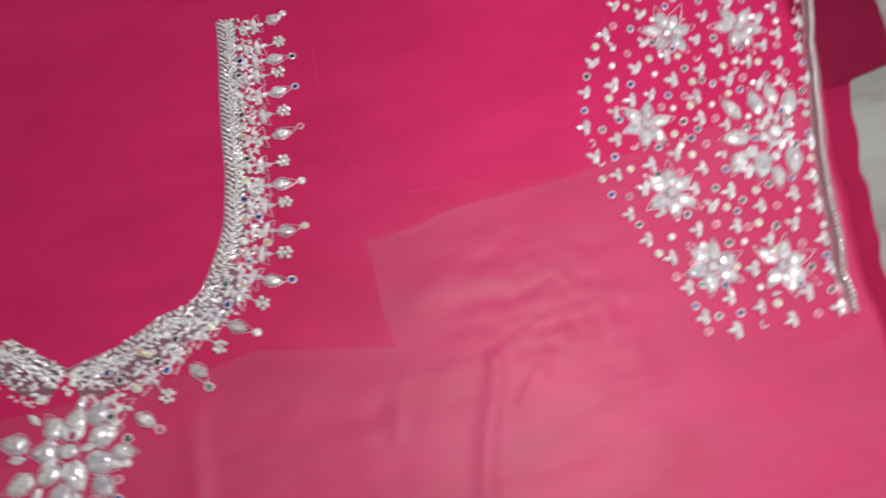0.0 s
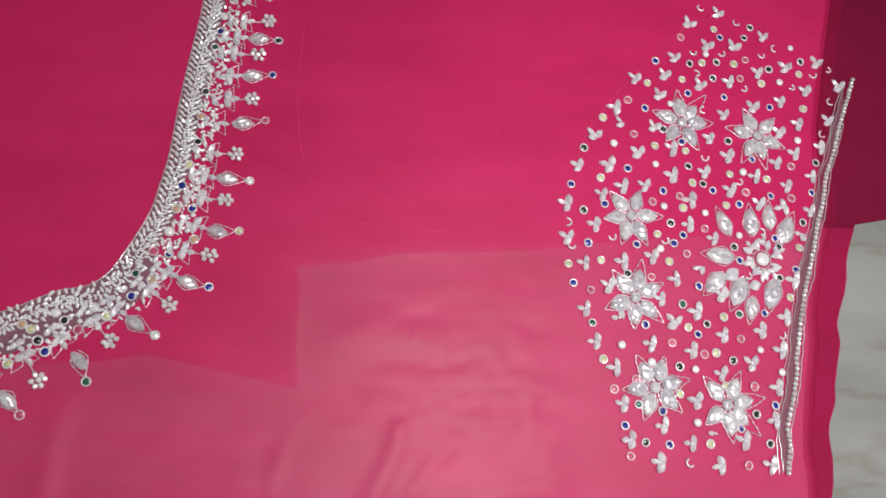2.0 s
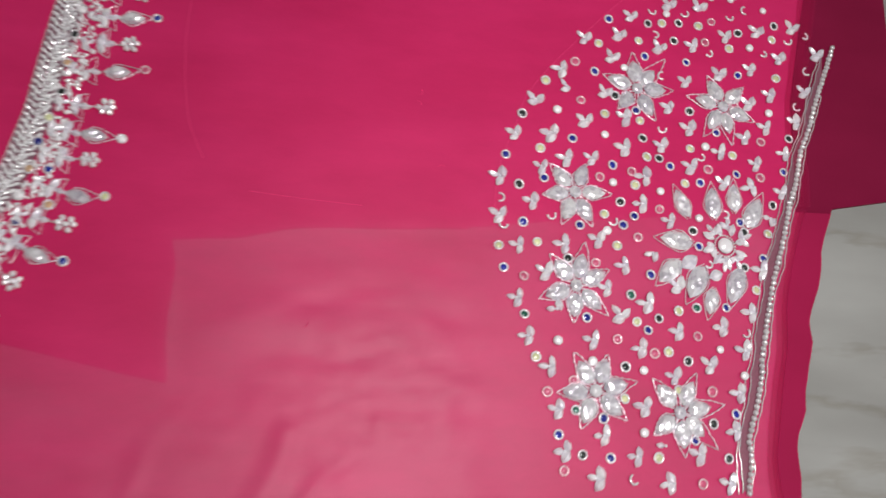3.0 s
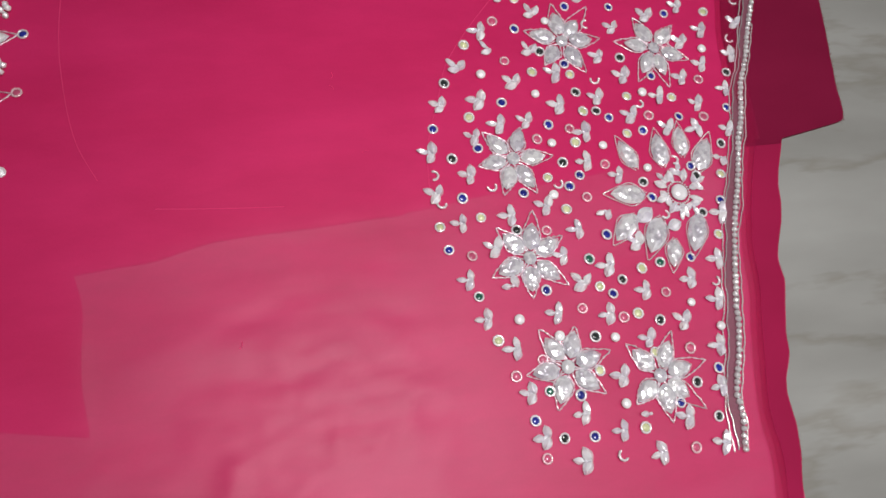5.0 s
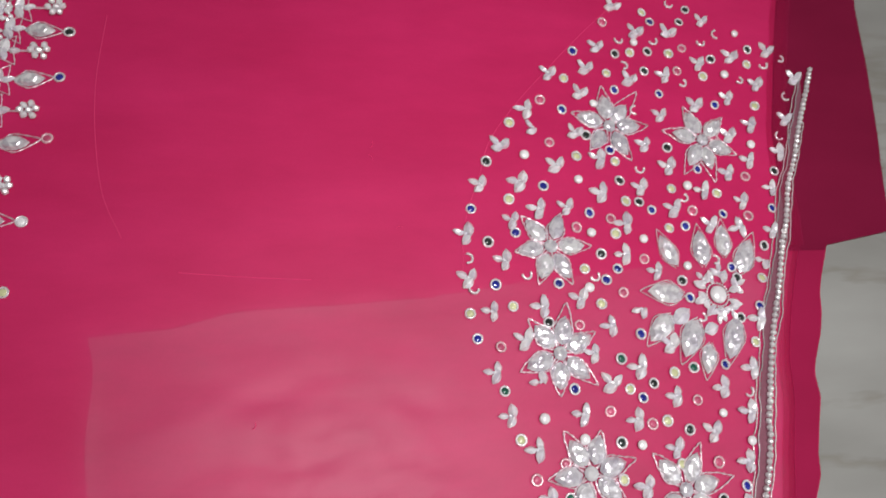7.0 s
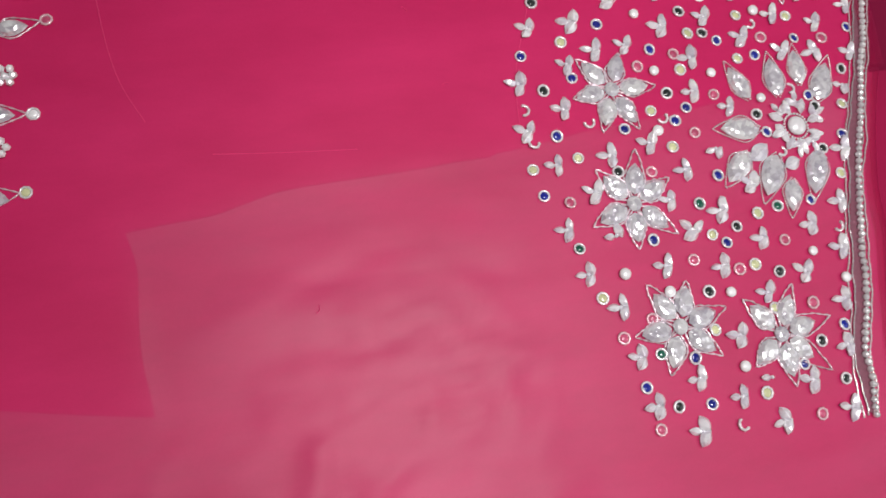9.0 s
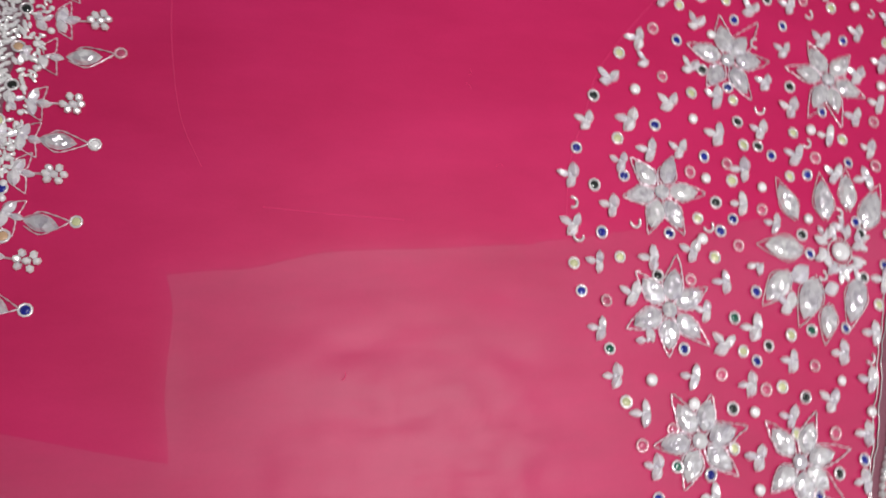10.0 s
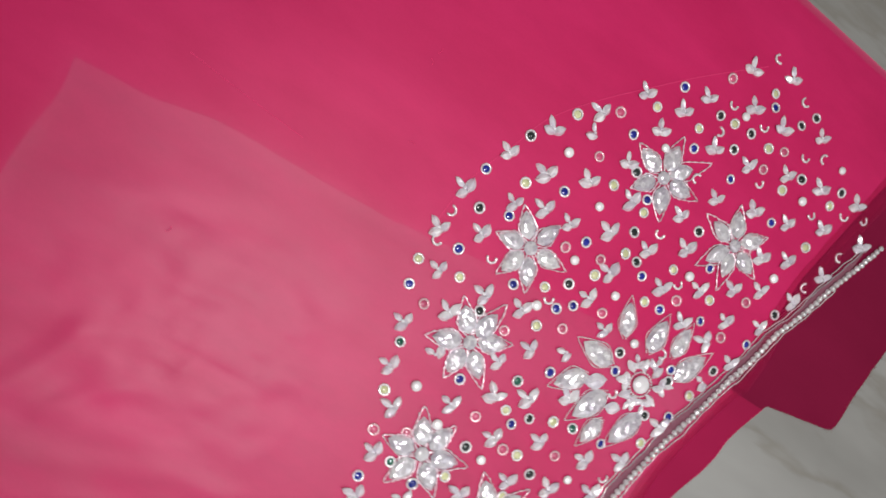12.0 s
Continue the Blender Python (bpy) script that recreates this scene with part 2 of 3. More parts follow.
def drape(x, y):
    """Height of the sheer cloth in millimetres: flat on the lining, lower on the bare floor, with soft folds in the empty part."""
    d = reach(UNDER_EDGE, x, y)
    over = inside(UNDER, x, y)
    z = -0.35 * (1 - smooth_step(-6.0, 4.0, d if over else -d))
    free = smooth_step(-118, -140, x) * smooth_step(2, 40, 0 if over else d)
    if free > 0:
        n = noise.noise(Vector((x * 0.014, y * 0.06, 3.1))) + 0.5 * noise.noise(Vector((x * 0.05, y * 0.09, 7.7)))
        puff = math.exp(-((x + 172) / 46) ** 2 - ((y + 86) / 30) ** 2)
        n2 = noise.noise(Vector((x * 0.10, y * 0.20, 1.3))) + 0.55 * noise.noise(Vector((x * 0.28, y * 0.42, 4.3)))
        ripple = noise.noise(Vector((x * 0.022 + y * 0.01, y * 0.16, 5.5)))
        z += free * (0.4 + 0.8 * n + 0.22 * ripple + 0.10 * n2 + puff * (0.4 + 0.85 * n2))
        for line, wide, tall in CREASES:
            z += free * 0.6 * tall * math.exp(-(reach(line, x, y) / wide) ** 2)
    return z


def edge_x(y):
    line = LINING_SIDE if y >= 10.5 else EDGE_LOW[::-1]
    for (x0, y0), (x1, y1) in zip(line, line[1:]):
        if y0 <= y <= y1:
            return x0 + (x1 - x0) * (y - y0) / (y1 - y0)
    return line[-1][0] if y > line[-1][1] else line[0][0]


def sheet(name, mat, x_left, y_low, y_high, right, height, step, parent, wave=0.0, label=""):
    """A cloth between x_left and the line right(y), one mesh of even cells with a ragged cut edge."""
    ys = np.arange(y_low, y_high + 0.01, step)
    cols = int((60 - x_left) / step)
    verts, faces = [], []
    for y in ys:
        xr = right(y) + wave * noise.noise(Vector((0.0, y * 0.09, 5.0)))
        for k in range(cols + 1):
            x = x_left + (xr - x_left) * k / cols
            verts.append((x * MM, y * MM, height(x, y) * MM))
    n = cols + 1
    for j in range(len(ys) - 1):
        for k in range(cols):
            a = j * n + k
            faces.append((a, a + 1, a + 1 + n, a + n))
    return put(name, raw_mesh(name, verts, faces, mat), parent, Matrix.Identity(4), label)


# ---- the room ----
def slab(name, lo, hi, mat, label, category):
    bm = bmesh.new()
    bmesh.ops.create_cube(bm, size=1.0)
    for v in bm.verts:
        v.co = Vector([lo[i] + (v.co[i] + 0.5) * (hi[i] - lo[i]) for i in range(3)])
    return tagged(new(name, mesh_of(name, bm, mat, False)), label, category, "", "structure")


FLOOR = -1.9 * MM
slab("floor", (-2.2, -2.2, -0.06), (2.2, 2.2, FLOOR), MARBLE, "pale grey polished marble floor with faint veins", "floor")
slab("wall_north", (-2.2, 2.2, -0.06), (2.2, 2.35, 2.7), PAINT, "plain white painted wall", "wall")
slab("wall_south", (-2.2, -2.35, -0.06), (2.2, -2.2, 2.7), PAINT, "plain white painted wall", "wall")
slab("wall_east", (2.2, -2.35, -0.06), (2.35, 2.35, 2.7), PAINT, "plain white painted wall", "wall")
slab("wall_west", (-2.35, -2.35, -0.06), (-2.2, 2.35, 2.7), PAINT, "plain white painted wall", "wall")
slab("ceiling", (-2.35, -2.35, 2.7), (2.35, 2.35, 2.85), PAINT, "plain white ceiling", "ceiling")

# ---- the cloths ----
lining = thing("lining_cloth", "bright magenta lining cloth spread on the marble floor under sheer fabric", "cloth")
folded = thing("folded_cloth", "dark maroon folded cloth strip lying on the floor beside the lining", "cloth")
blouse = thing("blouse_cloth", "sheer pink georgette cloth with silver stone embroidery spread over lining", "fabric")


def strip(name, poly, mat, z, parent, thick=0.35):
    """A cloth cut to an outline, with its thickness; thick 0 is a single layer of gauze."""
    bm = bmesh.new()
    if not thick:
        bm.faces.new([bm.verts.new((x * MM, y * MM, z * MM)) for x, y in poly])
        return put(name, mesh_of(name, bm, mat, False), parent, Matrix.Identity(4))
    low = [bm.verts.new((x * MM, y * MM, (z - thick) * MM)) for x, y in poly]
    high = [bm.verts.new((x * MM, y * MM, z * MM)) for x, y in poly]
    bm.faces.new(high)
    bm.faces.new(low[::-1])
    for i in range(len(poly)):
        j = (i + 1) % len(poly)
        bm.faces.new((low[i], low[j], high[j], high[i]))
    return put(name, mesh_of(name, bm, mat, False), parent, Matrix.Identity(4))


SOFT_EDGE = [(x + 0.5 * noise.noise(Vector((x * 0.06, y * 0.06, 2.0))), y + 0.8 * noise.noise(Vector((x * 0.045, y * 0.045, 9.0)))) for x, y, h in along(LINING_EDGE[5:11], 3.0) + along(LINING_EDGE[10:], 3.0)]
strip("sheet", LINING_EDGE[:5] + SOFT_EDGE + LINING_SIDE + [(-600, 170)], LINING, -0.45, lining, 1.4)
strip("sheet", [(31, 7.5), (50, 8)] + [(52, 10.6)] + [(x + 0.5 * noise.noise(Vector((x, y * 0.1, 4.0))), y) for x, y, h in along(EDGE_HIGH[1:], 4.0)] + [(64, 173)] + [(x - 2, y) for x, y in LINING_SIDE[:0:-1]], MAROON, 0.15, folded, 2.0)
HEM_FOLD = [(33, 9.5), (27, -6), (20.5, -24), (15.5, -43), (12.9, -64.3), (6.7, -86.2), (2, -111.2), (1.5, -128), (0, -142), (-4, -165), (-8, -210)]


def fold_line(k, shift):
    return [(x + shift + 0.9 * noise.noise(Vector((k * 3.0, y * 0.05, 2.0))), y) for x, y, h in along(HEM_FOLD, 5.0)]


strip("hem_fold", fold_line(2, 3.4) + [(x - 0.3, y) for x, y in EDGE_LOW[-2::-1]], CRIMSON, -0.1, blouse, 0.2)
# two gauze layers, added to grade the tone into the darker strip
for k, shift in enumerate((-2.2, 0.6)):
    strip("hem_fold", fold_line(k, shift) + [(x + 0.1, y) for x, y in fold_line(2, 3.4)[::-1]], THIN, 0.25 - 0.18 * k, blouse, 0.0)
# staggered gauze, added to imitate the soft shade along the maroon fold
for k in range(2):
    near = [(x - 5.0 + 3.4 * k + 0.9 * noise.noise(Vector((k * 2.0, y * 0.08, 6.0))), y) for x, y, h in along(LINING_SIDE, 4.0)]
    far = [(x + 3.0 + 3.0 * k + 1.0 * noise.noise(Vector((k * 2.0, y * 0.06, 1.0))), y) for x, y, h in along(LINING_SIDE, 4.0)[::-1]]
    strip("fold_shade", near + far, THIN, 0.35 + 0.25 * k, folded, 0.0)
sheet("sheer_sheet", SHEER, -600, -331, TOP, edge_x, drape, 3.0, blouse, 0.5)

# ---- stones, beads and threads ----
def ring_mesh(name, major, minor, mat, arc=360.0, n=16, k=6):
    verts, faces = [], []
    closed = arc >= 360
    cuts = n if closed else n + 1
    for i in range(cuts):
        a = radians(arc) * i / n
        for j in range(k):
            b = 2 * math.pi * j / k
            r = major + minor * math.cos(b) * (1.2 if i % 2 else 0.85)
            verts.append((r * math.cos(a) * MM, r * math.sin(a) * MM, minor * (0.9 + math.sin(b) * (1.25 if i % 2 else 0.85)) * MM))
    for i in range(n):
        for j in range(k):
            i2, j2 = (i + 1) % cuts, (j + 1) % k
            faces.append((i * k + j, i2 * k + j, i2 * k + j2, i * k + j2))
    if not closed:
        faces += [tuple(range(k))[::-1], tuple(range(n * k, n * k + k))]
    return raw_mesh(name, verts, faces, mat)


def ball_mesh(name, rx, ry, rz, mat, u=10, v=6, lift=0.8):
    bm = bmesh.new()
    bmesh.ops.create_uvsphere(bm, u_segments=u, v_segments=v, radius=1.0)
    for w in bm.verts:
        w.co = Vector((w.co.x * rx, w.co.y * ry, w.co.z * rz + rz * lift)) * MM
    return mesh_of(name, bm, mat)


def half_width(u, drop):
    """Half width of a stone at u from its blunt end (0) to its point (1), the widest being 1."""
    if drop:
        return math.sin(math.pi * u ** 0.8) ** 0.68 if 0 < u < 1 else 0.0
    return math.sin(math.pi * u) ** 0.8 if 0 < u < 1 else 0.0


def gem_mesh(name, length, width, height, mat, drop=True, n=7, smooth=False, ridge=False):
    """A faceted flat-backed stone along x: girdle, crown and table."""
    def loop(scale, z):
        top = [(-0.5 + u, 0.5 * half_width(u, drop)) for u in [i / n for i in range(n + 1)]]
        pts = top + [(x, -y) for x, y in top[-2:0:-1]]
        return [(x * length * scale * MM, y * width * scale * MM, z * MM) for x, y in pts]
    if ridge:
        rows = [loop(0.97, 0.0), loop(1.0, height * 0.25), [(x * 0.78, y * 0.45, height * 0.75 * MM) for x, y, z in loop(1.0, 0)], [(x * 0.6, y * 0.03, height * MM) for x, y, z in loop(1.0, 0)]]
    else:
        rows = [loop(0.97, 0.0), loop(1.0, height * 0.3), loop(0.72, height * 0.85), loop(0.46, height)]
    k = len(rows[0])
    verts = [v for r in rows for v in r]
    faces = []
    for a in range(3):
        for i in range(k):
            j = (i + 1) % k
            faces.append((a * k + i, a * k + j, a * k + k + j, a * k + k + i))
    faces.append(tuple(range(3 * k, 4 * k)))
    return raw_mesh(name, verts, faces, mat, smooth)


def tube_mesh(name, points, radius, mat, k=5, z=0.4, twist=0.0):
    """A thread along points of (x, y) millimetres on the cloth; twist swells it by turns, as plied wire."""
    verts, faces = [], []
    for i, (x, y) in enumerate(points):
        a, b = points[max(i - 1, 0)], points[min(i + 1, len(points) - 1)]
        h = math.atan2(b[1] - a[1], b[0] - a[0])
        r = radius * (1 + twist * (1 if i % 2 else -1))
        for j in range(k):
            g = 2 * math.pi * j / k
            verts.append(((x - math.sin(h) * r * math.cos(g)) * MM, (y + math.cos(h) * r * math.cos(g)) * MM,
                          (drape(x, y) + z + r * math.sin(g)) * MM))
    for i in range(len(points) - 1):
        for j in range(k):
            j2 = (j + 1) % k
            faces.append((i * k + j, i * k + j2, i * k + k + j2, i * k + k + j))
    return raw_mesh(name, verts, faces, mat)


def bead_chain(name, points, step, radius, mat):
    """Tiny beads sewn along a line, joined."""
    verts, faces = [], []
    for x, y, h in along(points, step):
        b = len(verts)
        z0 = drape(x, y) + radius
        for dx, dy, dz in ((1, 0, 0), (0, 1, 0), (-1, 0, 0), (0, -1, 0), (0, 0, 1), (0, 0, -1)):
            verts.append(((x + dx * radius) * MM, (y + dy * radius) * MM, (z0 + dz * radius) * MM))
        for i in range(4):
            j = (i + 1) % 4
            faces += [(b + i, b + j, b + 4), (b + j, b + i, b + 5)]
    return raw_mesh(name, verts, faces, mat)


RING = ring_mesh("ring", 1.95, 0.45, RINGM, 360.0, 18)
ROSE_RING = ring_mesh("ring", 1.95, 0.48, ROSE, 360.0, 18)
CRESCENT = ring_mesh("crescent", 1.95, 0.55, RINGM, 215.0, 10)
DOMES = {key: ball_mesh("stone", 1.6, 1.6, 0.55, mat, 10, 6, 0.5) for key, mat in GEMS.items()}
STUD = ball_mesh("pearl_stud", 2.2, 2.2, 1.3, PEARL, 12, 8, 0.7)
BUD = ball_mesh("sprig", 0.9, 0.9, 0.7, LEAF, 8, 5)
LEAF_MESH = gem_mesh("leaf", 6.3, 3.9, 2.1, LEAF, False, 6, False, True)
TIP_MESH = gem_mesh("leaf", 5.6, 3.1, 1.8, LEAF, True, 6, False, True)
SMALL_PEARL = ball_mesh("pearl", 1.35, 1.35, 1.25, PEARL, 10, 6)
HEM_PEARL = ball_mesh("pearl", 1.5, 1.4, 1.4, SILVER, 10, 6)
rnd = random.Random(11)


def ringed_stone(x, y, colour, parent=None, s=1.0, lift=0.0):
    """A pale thread ring with a coloured stone in it."""
    m = at(x, y, lift, rnd.uniform(0, 360), rnd.uniform(-7, 7), rnd.uniform(-7, 7), s * rnd.uniform(0.94, 1.08))
    ring = put("ring", ROSE_RING if colour == "pink" else RING, parent or blouse, m)
    ob = put("stone", DOMES[colour], ring, m, "" if colour == "pearl" else colour + " round stone")
    return ring, ob


def sprig(x, y, heading, s=1.0):
    """Three pointed stones about a bud."""
    m = at(x, y, 0.1, heading, 0, 0, s)
    bud = put("sprig", BUD, blouse, m)
    for i, turn in enumerate((0, 88, -98)):
        a = turn + rnd.uniform(-10, 10)
        size = rnd.uniform(0.92, 1.12) * (0.98 if i == 0 else 1.06)
        if i and rnd.random() < 0.02:
            continue
        out = 2.6 if i == 0 else 2.3
        local = (Matrix.Translation((0.4 * MM if i == 0 else -1.0 * MM, 0, 0)) @ Matrix.Rotation(radians(a), 4, "Z") @ Matrix.Translation((out * MM, 0, 0.15 * MM))
                 @ Euler((radians(rnd.uniform(-18, 18)), radians(rnd.uniform(-16, 6)), radians(-24 if i == 1 else 24 if i == 2 else 0))).to_matrix().to_4x4()
                 @ Matrix.Scale(size, 4))
        put("leaf", TIP_MESH if i == 0 else LEAF_MESH, bud, m @ local)
    return bud


def outline_points(cx, cy, heading, back, reach_out, wide, n=10):
    """Both sides of a pointed loop of thread round a petal, from its foot to its tip."""
    h = radians(heading)
    ux, uy = math.cos(h), math.sin(h)
    sides = []
    for side in (1, -1):
        pts = []
        for i in range(n + 1):
            u = i / n
            r = back + (reach_out - back) * u
            w = side * wide * 0.5 * (smooth_step(-0.12, 0.34, u) if u < 0.42 else max(0.0, 1 - (u - 0.42) / 0.58) ** 0.85)
            pts.append((cx + ux * r - uy * w, cy + uy * r + ux * w))
        sides.append(pts)
    return sides


def stone_flower(cx, cy, petals, centre=6.2):
    core = ball_mesh("stone_flower", centre / 2, centre / 2, 1.3, STONE, 10, 6, 0.5)
    m = at(cx, cy, 0.2, rnd.uniform(0, 60), 0, 0)
    flower = put("stone_flower", core, blouse, m)
    for heading, tip in petals:
        length = rnd.uniform(11.4, 12.6)
        wide = rnd.uniform(6.9, 7.9)
        r = 3.3 + length / 2
        h = radians(heading)
        place = at(cx + math.cos(h) * r, cy + math.sin(h) * r, 0.2, heading, rnd.uniform(-6, 5), rnd.uniform(-9, 9))
        put("petal", gem_mesh("petal", length, wide, 2.1, STONE, True), flower, place)
        for pts in outline_points(cx, cy, heading, 2.5, tip * rnd.uniform(0.96, 1.03), wide + 0.8, 14):
            pts = [(x + rnd.uniform(-0.22, 0.22), y + rnd.uniform(-0.22, 0.22)) for x, y in pts]
            put("thread_outline", tube_mesh("thread_outline", pts, 0.31, THREAD, 5, 0.5, 0.45), flower, Matrix.Identity(4), "pinkish silver twisted thread")
    return flower


# places in millimetres: rings and sprigs (with heading) of the sleeve
BLUE = [
    (-19.1, 123.3), (-61.8, 103.9), (-43.7, 84.8), (-21.1, 84.1), (-71.1, 73.2), (7.5, 80), (-50.6, 54.1), (-84.4, 35.9), (-117.6, 24.8), (-64.9, 24),
    (-35, 25.9), (-99.3, 14.6), (0.2, 24.6), (-19.8, 18.6), (-8.4, 46.3), (-110.1, -7.6), (-119.6, -29.5), (-82.8, -7.3), (-61.3, -5.8), (-55.5, -1),
    (-49.3, -29.1), (-81.7, -50.5), (-52.7, -55.1), (-12.6, -42.9), (9.8, -17.9), (-23.6, -13.9), (-0.4, -0.2), (26.5, 28), (-76.4, -94.4),
    (-34.2, -103.2), (-13.2, -91.6), (-97.1, -101.6), (-74.2, -111),
]
DARK = [
    (1.7, 132.1), (-3.2, 124.6), (-40.5, 104.1), (-23.3, 106.5), (-26.8, 95.8), (10.4, 104.9), (32.3, 112.1), (-61.2, 61), (-109, 46.5),
    (-21.9, 56.5), (-48.3, 39.4), (-40.5, 29.5), (32.1, 46.7), (-111.6, 10.5), (-89.2, -23.5), (-62.1, 5.5), (-47, -49.5), (-64.8, -72),
    (-34.3, -68.5), (18.1, 9.8), (-25.9, -6.3), (1.1, -5.1), (-0.8, -22.9), (-24.7, -96), (-86.8, -109.8), (-18.9, -110.8),
]
GREEN = [
    (-59.8, -39.1), (-110.6, -50.2), (-27.6, -43.7), (-88.8, -91.2),
]
YELLOW = [
    (-22.5, 128.4), (-32.6, 105.3), (-12.1, 106.3), (-46.4, 93.3), (-68.1, 89.2), (30, 103.5), (4.2, 95.1), (29.4, 80.7), (-96.7, 65.4),
    (-67.2, 50.5), (-49, 48.7), (-100.6, 29.5), (-46.9, 29.7), (-54, 14.7), (-28, 17.5), (-103.6, -16.7), (-121.7, -19.4), (-70.5, -1.1),
    (-65, -16.1), (-57.8, -51.4), (-43.5, -64.6), (-106, -68.8), (-36.9, -45.5), (-40.2, -81.6), (4, -33.7), (13.8, -5.2), (-0.8, 34.6),
    (-23.5, 36.2), (-66.1, -85.9), (-52.1, -110.7),
]
PINK = [
    (-44.4, 120.9), (-4.3, 109.8), (-9.3, 97.1), (-81, 77.4), (-79.1, 56.6), (-55.3, 21.4), (-71.7, 17.3), (15.9, 43.4), (-14.9, 25.9), (13.1, 23.9),
    (-110.4, -33), (-76, -24.9), (-54.3, -11.3), (-42.4, 3.3), (-67.7, -59.8), (-50.3, -65.5), (-89.2, -78.6), (-28.5, -57), (-23.9, -81.8),
    (3.2, 62.8), (-101.4, -83.7), (-95.3, -116.3), (-32.4, -121.4),
]
PEARLS = [
    (-29.8, 110.9), (-55.5, 76.9), (26.7, 120.5), (15.9, 96.7), (-91.6, 50.1), (-68, 39.3), (-65.4, 14.9), (22.2, 59.8), (-15.4, 37.8), (-69.6, -9.2),
    (-41.4, 12.3), (-95.8, -61.4), (-80.2, -70), (-56.4, -73.4), (-18.1, -62.7), (-7.2, -74.3), (-22.4, 0.2), (-58.2, -100.3),
]
CRESCENTS = [
    (-29.4, 142), (-7, 134.5), (-37.5, 111.7), (-19.2, 112.7), (-37.1, 98), (-7.7, 90.9), (-35.2, 74.9), (15.7, 119.3), (6.6, 113.9), (39.5, 103.8),
    (49.9, 108.2), (23.6, 94.3), (48.1, 86.8), (-37.4, 45.6), (-120.8, 3.3), (-96.4, -3.4), (-66.3, -4.2), (-3.8, -54.4), (39.3, 65.3), (-18.3, 32),
    (-19.6, -22.4), (-8.3, 3.1), (-119.4, -9.4), (-64.2, -119.8),
]
SPRIG_HIGH = [
    (-37.9, 131.1, 115), (-18.6, 139.6, 125), (-28.1, 117.3, 130), (-10.7, 118.3, 140), (-49.7, 107.3, 150), (-56.7, 95.5, 140), (-75.6, 91.5, 150),
    (-61.5, 82.3, 130), (-35.1, 90.9, 130), (-16.8, 94.1, 170), (-88.7, 72.4, 170), (-22.6, 73, 165), (9.3, 126.6, 150), (21.5, 107.3, 150),
    (2.6, 102.1, 155), (42.9, 112.5, 145), (14.7, 84.1, 150), (-3.3, 79.4, 150), (55.5, 97.8, 150), (32.5, 92.5, 150), (-86, 63.5, 150),
    (-102.3, 54.7, 140), (-77.5, 46, 155), (-113.1, 35.9, 170), (-95.4, 37.6, 165),
]
SPRIG_MID = [
    (-88.3, 25.4, 165), (-75.4, 26.6, 160), (-58.3, 33.6, 170), (-38.7, 36.5, 160), (-33.3, 57.6, 165), (-100.6, 20.3, 160), (-49.2, 19.3, 175),
    (-56.9, 49.7, 175), (-66.6, 62.3, 130), (-23.4, 47.1, 175), (-24.2, 26.9, 165), (-121.1, 13.8, 170), (24.1, 70.4, 170), (11.5, 64.3, 165),
    (44.5, 74.4, 160), (36.7, 56.3, 175), (19.1, 51.8, 170), (6.8, 44.9, 165), (-7.9, 35.9, 165), (28.1, 38, 175), (11.2, 31, 175), (-7.6, 19.5, 160),
    (6.7, 18.2, 200), (23.7, 16.8, 170),
]
SPRIG_LOW = [
    (-105.8, 2.5, 180), (-121.6, -4.8, 165), (-112.9, -18.6, 175), (-91.4, -17, 180), (-74.6, -13.6, 175), (-100.3, -30.3, 175), (-62.4, -25.5, 185),
    (-71.7, -36.5, 180), (-51.5, 5.4, 185), (-47.4, -18.5, 190), (-37.7, -2, 175), (-36.5, -33.6, 160), (16.4, 2.9, 180), (7.6, -23.6, 175),
    (-114, -42.9, 180), (-95.7, -47.3, 180), (-65.6, -48.5, 150), (-109.6, -59.7, 185), (-79.7, -60.5, 170), (-52.5, -42.7, 180), (-56.9, -63.3, 180),
    (-100.1, -72.8, 185), (-38, -55.1, 190), (-41.8, -75.5, 175), (-15.8, -52.2, 175), (-0.4, -44.8, 190), (-5.7, -62.7, 180), (-23.9, -69.8, 165),
    (-10.6, -82.1, 175),
]
SPRIG_FOOT = [
    (-97.1, -91.1, 185), (-57.2, -89.1, 180), (-76.9, -101.7, 185), (-94.7, -108.4, 185), (-80.2, -119.5, 180), (-62.2, -110.4, 180),
    (-48.5, -105.7, 190), (-32.9, -109.1, 170), (-47.9, -121.2, 190), (-19.9, -121.1, 180), (-14.5, -99, 185),
]
# flowers: the middle, then each petal's heading and the reach of its thread tip
FLOWERS = [
    [(-49.3, 65.9), (161, 18.9), (93, 20.1), (48, 25.5), (3, 20), (-63, 18.3), (-132, 17)],
    [(-3.2, 61), (168, 20.4), (112, 17.8), (44, 17.8), (-22, 18), (-82, 21.7), (-125, 22.3)],
    [(-84.5, 8.7), (131, 17.8), (67, 16.5), (1, 18.4), (-171, 16.6), (-113, 17.7), (-65, 18.9)],
    [(-86, -36.2), (130, 18.2), (75, 21.2), (27, 18.9), (-42, 19.9), (-97, 17.7), (-159, 18.7)],
    [(-79.4, -82.8), (119, 18.9), (67, 17.7), (13, 20.9), (-42, 19.1), (-115, 18.1), (-176, 17.7)],
    [(-40.5, -91.3), (129, 19.1), (61, 20.1), (10, 23.2), (-43, 23.6), (-87, 19.1), (-143, 16.3)],
]
